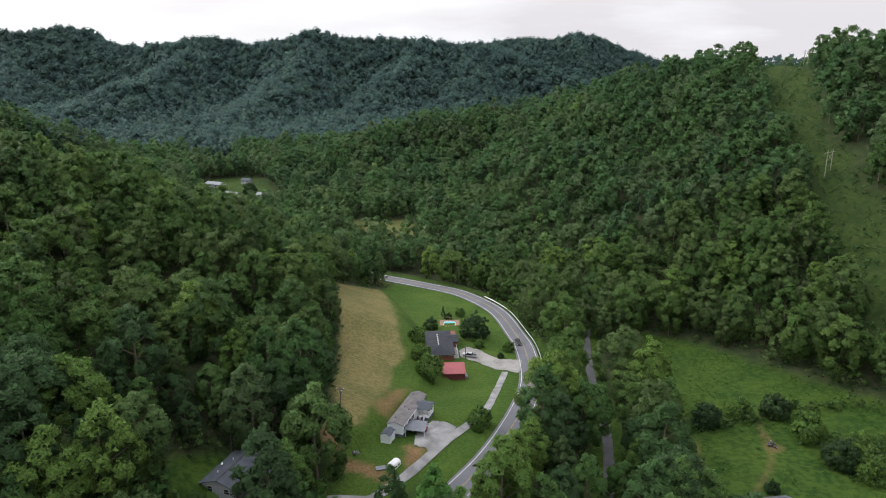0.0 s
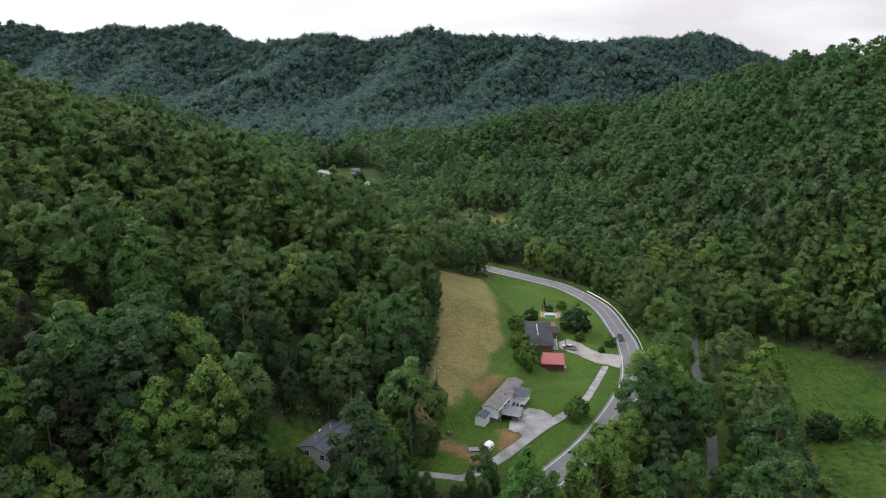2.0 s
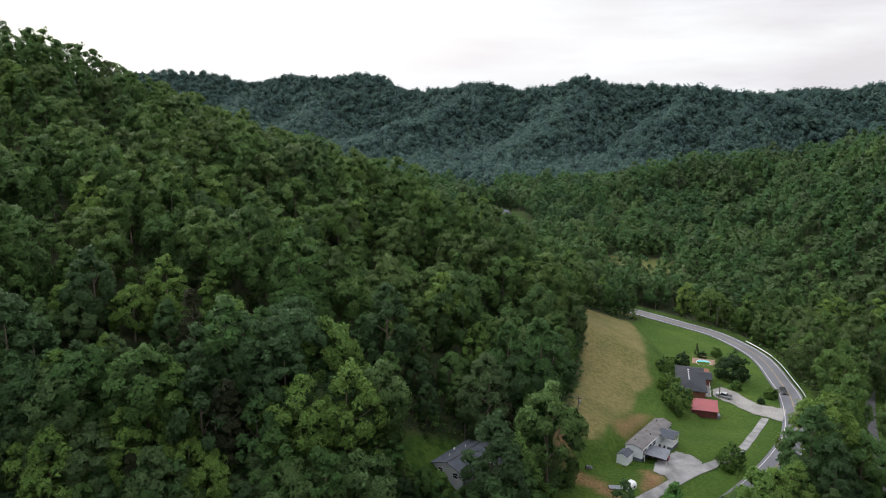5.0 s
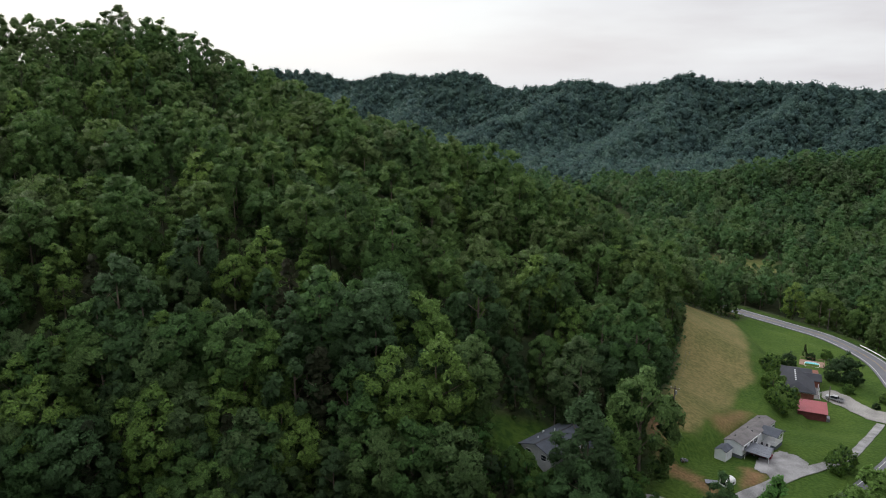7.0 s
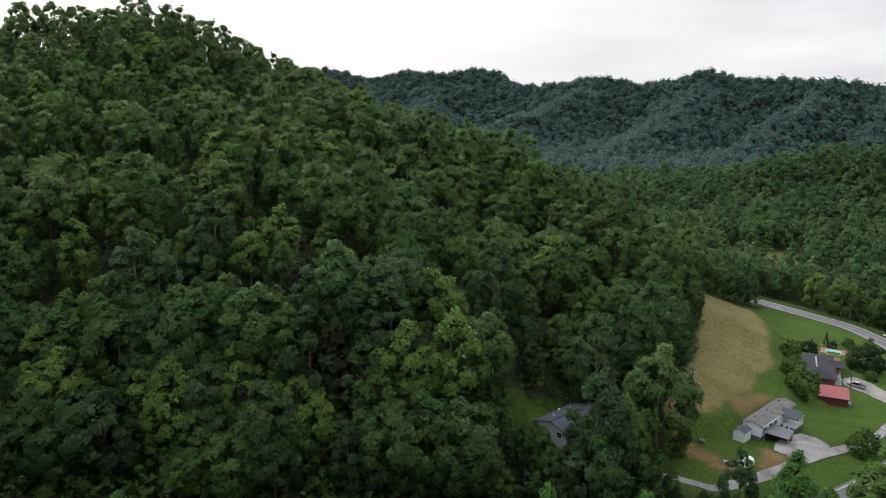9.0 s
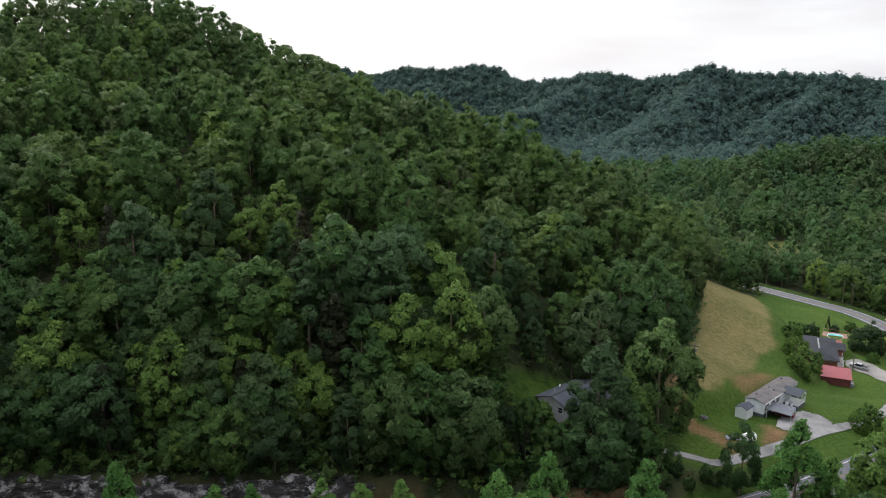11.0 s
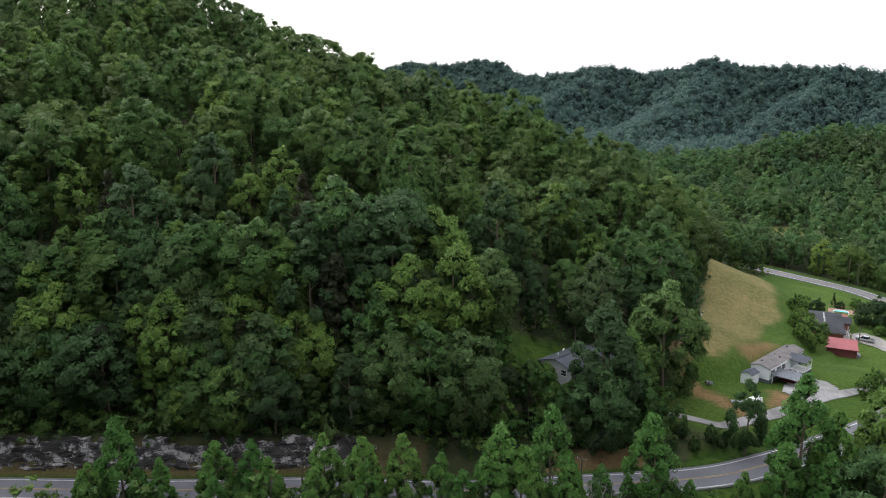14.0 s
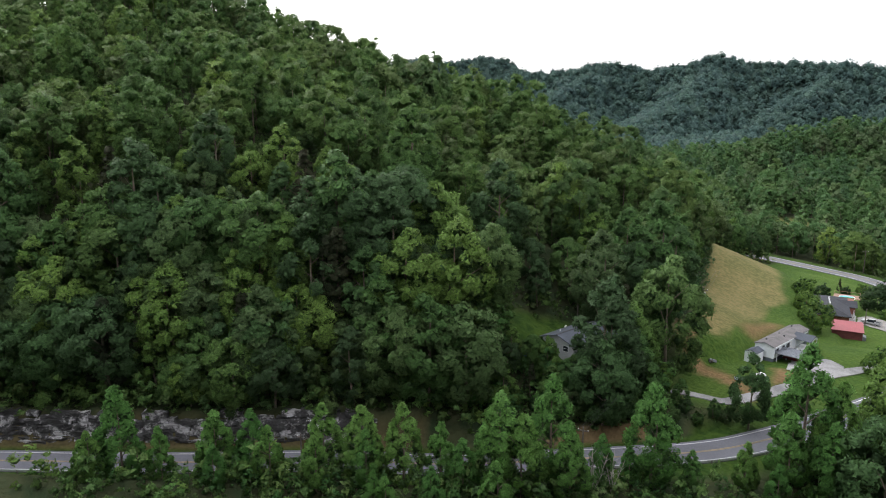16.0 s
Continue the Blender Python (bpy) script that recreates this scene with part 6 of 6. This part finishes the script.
# ---- the house among the trees ----
def shaded_house():
    h = empty("bungalow", pose(-47.9, 132.3, 6.2, 0, 0, -19), "low house with a dark blue-grey shingle roof among trees", "house")
    w, n, z1, pk = 4.0, 12.5, 2.5, 1.3
    part("wall", gable_walls(w, 0, n, -3.0, z1, pk), FAR_WALL, h)
    roof = part("roof", gable_roof(w, 0, n, z1, pk, 0.5, 0.15), SHINGLE_GREY, h, "dark blue-grey shingle roof")
    roof_courses(roof, w, 0, n, z1, pk, 0.5, SHINGLE_GREY, 12)
    part("ridge_cap", box(-0.15, 0.15, -0.5, n + 0.5, z1 + pk + 0.1, z1 + pk + 0.18), DARK_TRIM, roof)
    part("wing", box(w, w + 3.0, 8.0, n, -3.0, z1 - 0.5), FAR_WALL, h)
    bm = prism([(w - 0.5, z1 + 0.1), (w + 3.4, z1 - 0.75), (w + 3.4, z1 - 0.62), (w - 0.5, z1 + 0.24)], 8.6, n + 0.3)
    part("wing_roof", bm, SHINGLE_GREY, h)
    for y in (2.5, 6.0):
        window(h, w, y, 1.4, 1.2, 1.1, 1)
    for x in (-2, 2):
        window(h, x, 0, 1.4, 1.2, 1.1, -2)
    part("vent_pipe", tube((-2, 3, z1), (-2, 3, z1 + 1.3), 0.08), WHITE_PAINT, roof)
    part("vent_pipe", tube((-1.6, 8, z1), (-1.6, 8, z1 + 1.5), 0.1), WHITE_PAINT, roof)
    part("satellite_dish", tube((-3.0, 6.0, z1 + 0.9), (-3.1, 5.9, z1 + 1.0), 0.3), WHITE_PAINT, roof)
    t = empty("blue_tarp", on_ground(-53.4, 126.4, 20), "crumpled blue tarpaulin on the ground under trees", "tarpaulin")
    part("sheet", box(-1.2, 1.2, -0.8, 0.8, 0.0, 0.9, 0.2), BLUE_TARP, t)


shaded_house()


def meadow_house():
    h = empty("cottage", pose(72, 147.5, -10.2, 0, 0, -82), "pale cottage with a dark grey shingle roof at the meadow", "house")
    part("wall", gable_walls(3.2, 0, 9, -1, 2.5, 1.4), SIDING, h)
    part("roof", gable_roof(3.2, 0, 9, 2.5, 1.4, 0.4), SHINGLE_GREY, h)
    for y in (2, 6):
        window(h, -3.2, y, 1.4, 1.0, 1.0, -1)
    b = empty("footbridge", on_ground(58.9, 158.8, 30), "white painted footbridge with side rails", "footbridge")
    part("deck", box(-0.8, 0.8, -4.5, 4.5, 0.3, 0.45), WHITE_PAINT, b)
    for x in (-0.8, 0.8):
        part("rail", box(x - 0.06, x + 0.06, -4.5, 4.5, 1.2, 1.32), WHITE_PAINT, b)
        for i in range(6):
            part("post", box(x - 0.06, x + 0.06, -4.4 + i * 1.75, -4.3 + i * 1.75, -0.6, 1.25), WHITE_PAINT, b)


meadow_house()


# ---- far settlement ----
def far_house(x, y, turn, w, n, roof_mat, wall_mat, label):
    h = empty("farmhouse", on_ground(x, y, turn), label, "house", "houses down the valley")
    part("wall", gable_walls(w, 0, n, -1, 2.4, 1.2), wall_mat, h)
    part("roof", gable_roof(w, 0, n, 2.4, 1.2, 0.4), roof_mat, h)
    for yy in (n * 0.25, n * 0.7):
        window(h, w, yy, 1.5, 1.2, 1.2, 1)
        window(h, -w, yy, 1.5, 1.2, 1.2, -1)


for i, (x, y, turn, w, n, roof_mat) in enumerate([(-148.3, 511, 60, 4, 13, TIN_GREY), (-128.1, 511.3, 70, 3, 7, TIN_GREY), (-170.1, 547.8, 65, 4, 14, TIN_GREY), (-151.5, 558.5, 75, 3, 7, SHINGLE_GREY),
                                                  (-208.2, 615.4, 70, 3, 10, TIN_GREY), (-178.9, 622.8, 80, 3, 10, TIN_GREY), (-190.1, 602.6, 70, 3, 8, SHINGLE_GREY)]):
    far_house(x, y, turn, w, n, roof_mat, FAR_WALL, "pale farmhouse with a light roof down the valley")


# ---- poles and wires ----
def utility_pole(x, y, high, arm=1.2, mat=None, box_on=False, turn=0):
    p = empty("utility_pole", on_ground(x, y, turn), "weathered wooden utility pole with crossarm", "utility pole", "utility poles")
    part("shaft", tube((0, 0, -0.8), (0, 0, high), 0.17, 0.11), mat or POLE_WOOD, p)
    if arm:
        part("crossarm", box(-arm, arm, -0.06, 0.06, high - 0.7, high - 0.55), mat or POLE_WOOD, p)
        for x_ in (-arm + 0.1, 0, arm - 0.1):
            part("insulator", tube((x_, 0, high - 0.55), (x_, 0, high - 0.35), 0.05), WHITE_PAINT, p)
    if box_on:
        part("transformer", tube((0.3, 0, high - 1.9), (0.3, 0, high - 1.1), 0.24, sides=12), STEEL, p)
    return p


for x, y, high, arm, on, mat in [(-26.7, 164.7, 8.6, 1.0, True, POLE_WOOD), (6.5, 145.6, 6.0, 0, False, POLE_WOOD), (5.9, 226, 5.0, 0, False, POLE_WOOD), (-49, 146.6, 6.5, 0.0, False, POLE_WOOD),
                                 (-33.5, 106.6, 9.0, 0.9, False, POLE_WOOD), (-73.5, 84.5, 8.5, 0.8, False, POLE_WOOD), (-42.4, 325.4, 11, 1.0, False, PALE_POLE), (-54, 329.8, 12, 1.0, False, PALE_POLE), (34, 276.2, 10, 1.0, False, PALE_POLE), (5, 317.8, 9, 1.0, False, POLE_WOOD), (170.8, 279.9, 11, 2.2, False, POLE_WOOD)]:
    utility_pole(x, y, high, arm, mat, on)


def h_frame(x, y):
    p = empty("pylon", on_ground(x, y, 35), "pale wooden H-frame power pylon on the cleared hillside", "pylon", "power line pylons")
    for k in (-2.0, 2.0):
        part("pole", tube((k, 0, -1), (k, 0, 10.5), 0.22, 0.15), PALE_POLE, p)
    part("crossarm", box(-4.5, 4.5, -0.1, 0.1, 9.2, 9.4), PALE_POLE, p)
    part("brace", tube((-2, 0, 5.5), (2, 0, 9), 0.08), PALE_POLE, p)
    part("brace", tube((2, 0, 5.5), (-2, 0, 9), 0.08), PALE_POLE, p)


h_frame(164.5, 316)
h_frame(200, 425)


def cable(name, a, b, sag, r=0.018):
    bm = bmesh.new()
    pts = [Vector(a).lerp(Vector(b), i / 14) - Vector((0, 0, sag * 4 * (i / 14) * (1 - i / 14))) for i in range(15)]
    for p, q in zip(pts[:-1], pts[1:]):
        tube(p, q, r, sides=4, bm=bm)
    me = bpy.data.meshes.new(name)
    bm.to_mesh(me)
    bm.free()
    me.materials.append(DARK_TRIM)
    return tagged(new(name, me), "thin dark overhead power cable between poles", "cable", "overhead cables")


for off in (-0.5, 0.5):
    cable("power_cable", (-26.7 + off, 164.8, 13.6), (-33.5 + off, 106.5, 4.5), 1.2)
    cable("power_cable", (-26.7 + off, 164.8, 13.6), (-43 + off, 328, -2.5), 2.5)


# ---- guardrail along the road's outer edge ----
def guardrail(x0, x1, y0=-100, y1=170):
    line = spline(ROAD, 2.0)
    line = line[(line[:, 0] > x0) & (line[:, 0] < x1) & (line[:, 1] > y0) & (line[:, 1] < y1)]
    t = np.gradient(line[:, :2], axis=0)
    t /= np.linalg.norm(t, axis=1)[:, None]
    pts = np.column_stack([line[:, :2] + np.stack([t[:, 1], -t[:, 0]], -1) * 4.3, line[:, 2]])
    g = empty("guardrail", Matrix.Identity(4), "galvanised steel guardrail on posts along the road", "guardrail")
    bm = bmesh.new()
    rows = []
    for p, d in zip(pts, t):
        n = np.array([d[1], -d[0]])
        rows.append([bm.verts.new((p[0] + n[0] * o, p[1] + n[1] * o, p[2] + z)) for o, z in ((0, 0.78), (-0.08, 0.7), (0, 0.62), (-0.08, 0.54), (0, 0.45), (0.03, 0.45), (0.03, 0.78))])
    for a, b in zip(rows[:-1], rows[1:]):
        for i in range(7):
            bm.faces.new((a[i], a[(i + 1) % 7], b[(i + 1) % 7], b[i]))
    part("rail", bm, STEEL, g, "corrugated steel rail")
    for p in pts[::2]:
        part("post", box(p[0] - 0.08, p[0] + 0.08, p[1] - 0.08, p[1] + 0.08, p[2] - 1.0, p[2] + 0.75), POLE_WOOD, g)


guardrail(-200, -78)
guardrail(-40, 4)
guardrail(5, 40, 208, 296)


# ---- the rock cut ----
def rock_face():
    rng = random.Random(5)
    line = spline(ROAD, 1.0)
    line = line[(line[:, 0] > -190) & (line[:, 0] < -70)]
    t = np.gradient(line[:, :2], axis=0)
    t /= np.linalg.norm(t, axis=1)[:, None]
    base = tagged(new("rock_face"), "rough layered rock cut beside the road, dark stains over pale beds", "rock face", kind="structure")
    rows = []
    bm = bmesh.new()
    for p, d in zip(line, t):
        rows.append([bm.verts.new((p[0] - d[1] * o + rng.uniform(-0.2, 0.2), p[1] + d[0] * o + rng.uniform(-0.2, 0.2), p[2] + z)) for o, z in ((8.0, -0.6), (8.1, 1.5), (8.5, 3.2), (8.9, 4.6 + rng.uniform(-0.5, 0.4)), (10.5, 5.2), (11.5, 3.0))])
    for a, b in zip(rows[:-1], rows[1:]):
        for k in range(5):
            bm.faces.new((a[k], b[k], b[k + 1], a[k + 1]))
    part("rock_bed", bm, ROCK, base)
    z = 0.0
    beds = []
    while z < 6.0:
        h = rng.uniform(0.35, 0.95)
        beds.append((z, h))
        z += h
    for z, h in beds:
        i = rng.randint(0, 2)
        while i < len(line) - 6:
            n = rng.randint(2, 7)
            fade = min(1.0, (len(line) - i) / 14)
            if z > 6.2 * fade or (z > 4.4 and rng.random() < 0.4):
                i += n
                continue
            p, d = line[min(i + n // 2, len(line) - 1)], t[i]
            out = 7.5 + 0.12 * z + rng.uniform(-0.28, 0.28)
            c = Vector((p[0] - d[1] * out, p[1] + d[0] * out, p[2] + z - 0.3 + h / 2))
            bm = box(-n / 2 - 0.1, n / 2 + 0.1, -0.6, 1.1, -h / 2 - 0.04, h / 2 + rng.uniform(-0.1, 0.08))
            bmesh.ops.subdivide_edges(bm, edges=[e for e in bm.edges if abs((e.verts[0].co - e.verts[1].co).x) > 0.5], cuts=3)
            for v in bm.verts:
                v.co += Vector((rng.uniform(-0.12, 0.12), rng.uniform(-0.22, 0.22), rng.uniform(-0.14, 0.14)))
            bmesh.ops.rotate(bm, verts=bm.verts[:], matrix=Matrix.Rotation(math.atan2(d[1], d[0]) + rng.uniform(-0.06, 0.06), 3, "Z"))
            bmesh.ops.translate(bm, verts=bm.verts[:], vec=c)
            part("stone", bm, ROCK, base)
            i += n
    # fallen blocks at the foot
    for k in range(26):
        i = rng.randint(0, len(line) - 1)
        p, d = line[i], t[i]
        out = rng.uniform(5.6, 6.8)
        s = rng.uniform(0.15, 0.5)
        bm = box(-s, s, -s * 0.7, s * 0.7, -s * 0.5, s * 0.6)
        for v in bm.verts:
            v.co += Vector((rng.uniform(-0.3, 0.3) * s, rng.uniform(-0.3, 0.3) * s, rng.uniform(-0.2, 0.2) * s))
        bmesh.ops.translate(bm, verts=bm.verts[:], vec=(p[0] - d[1] * out, p[1] + d[0] * out, p[2]))
        part("stone", bm, ROCK, base)


rock_face()
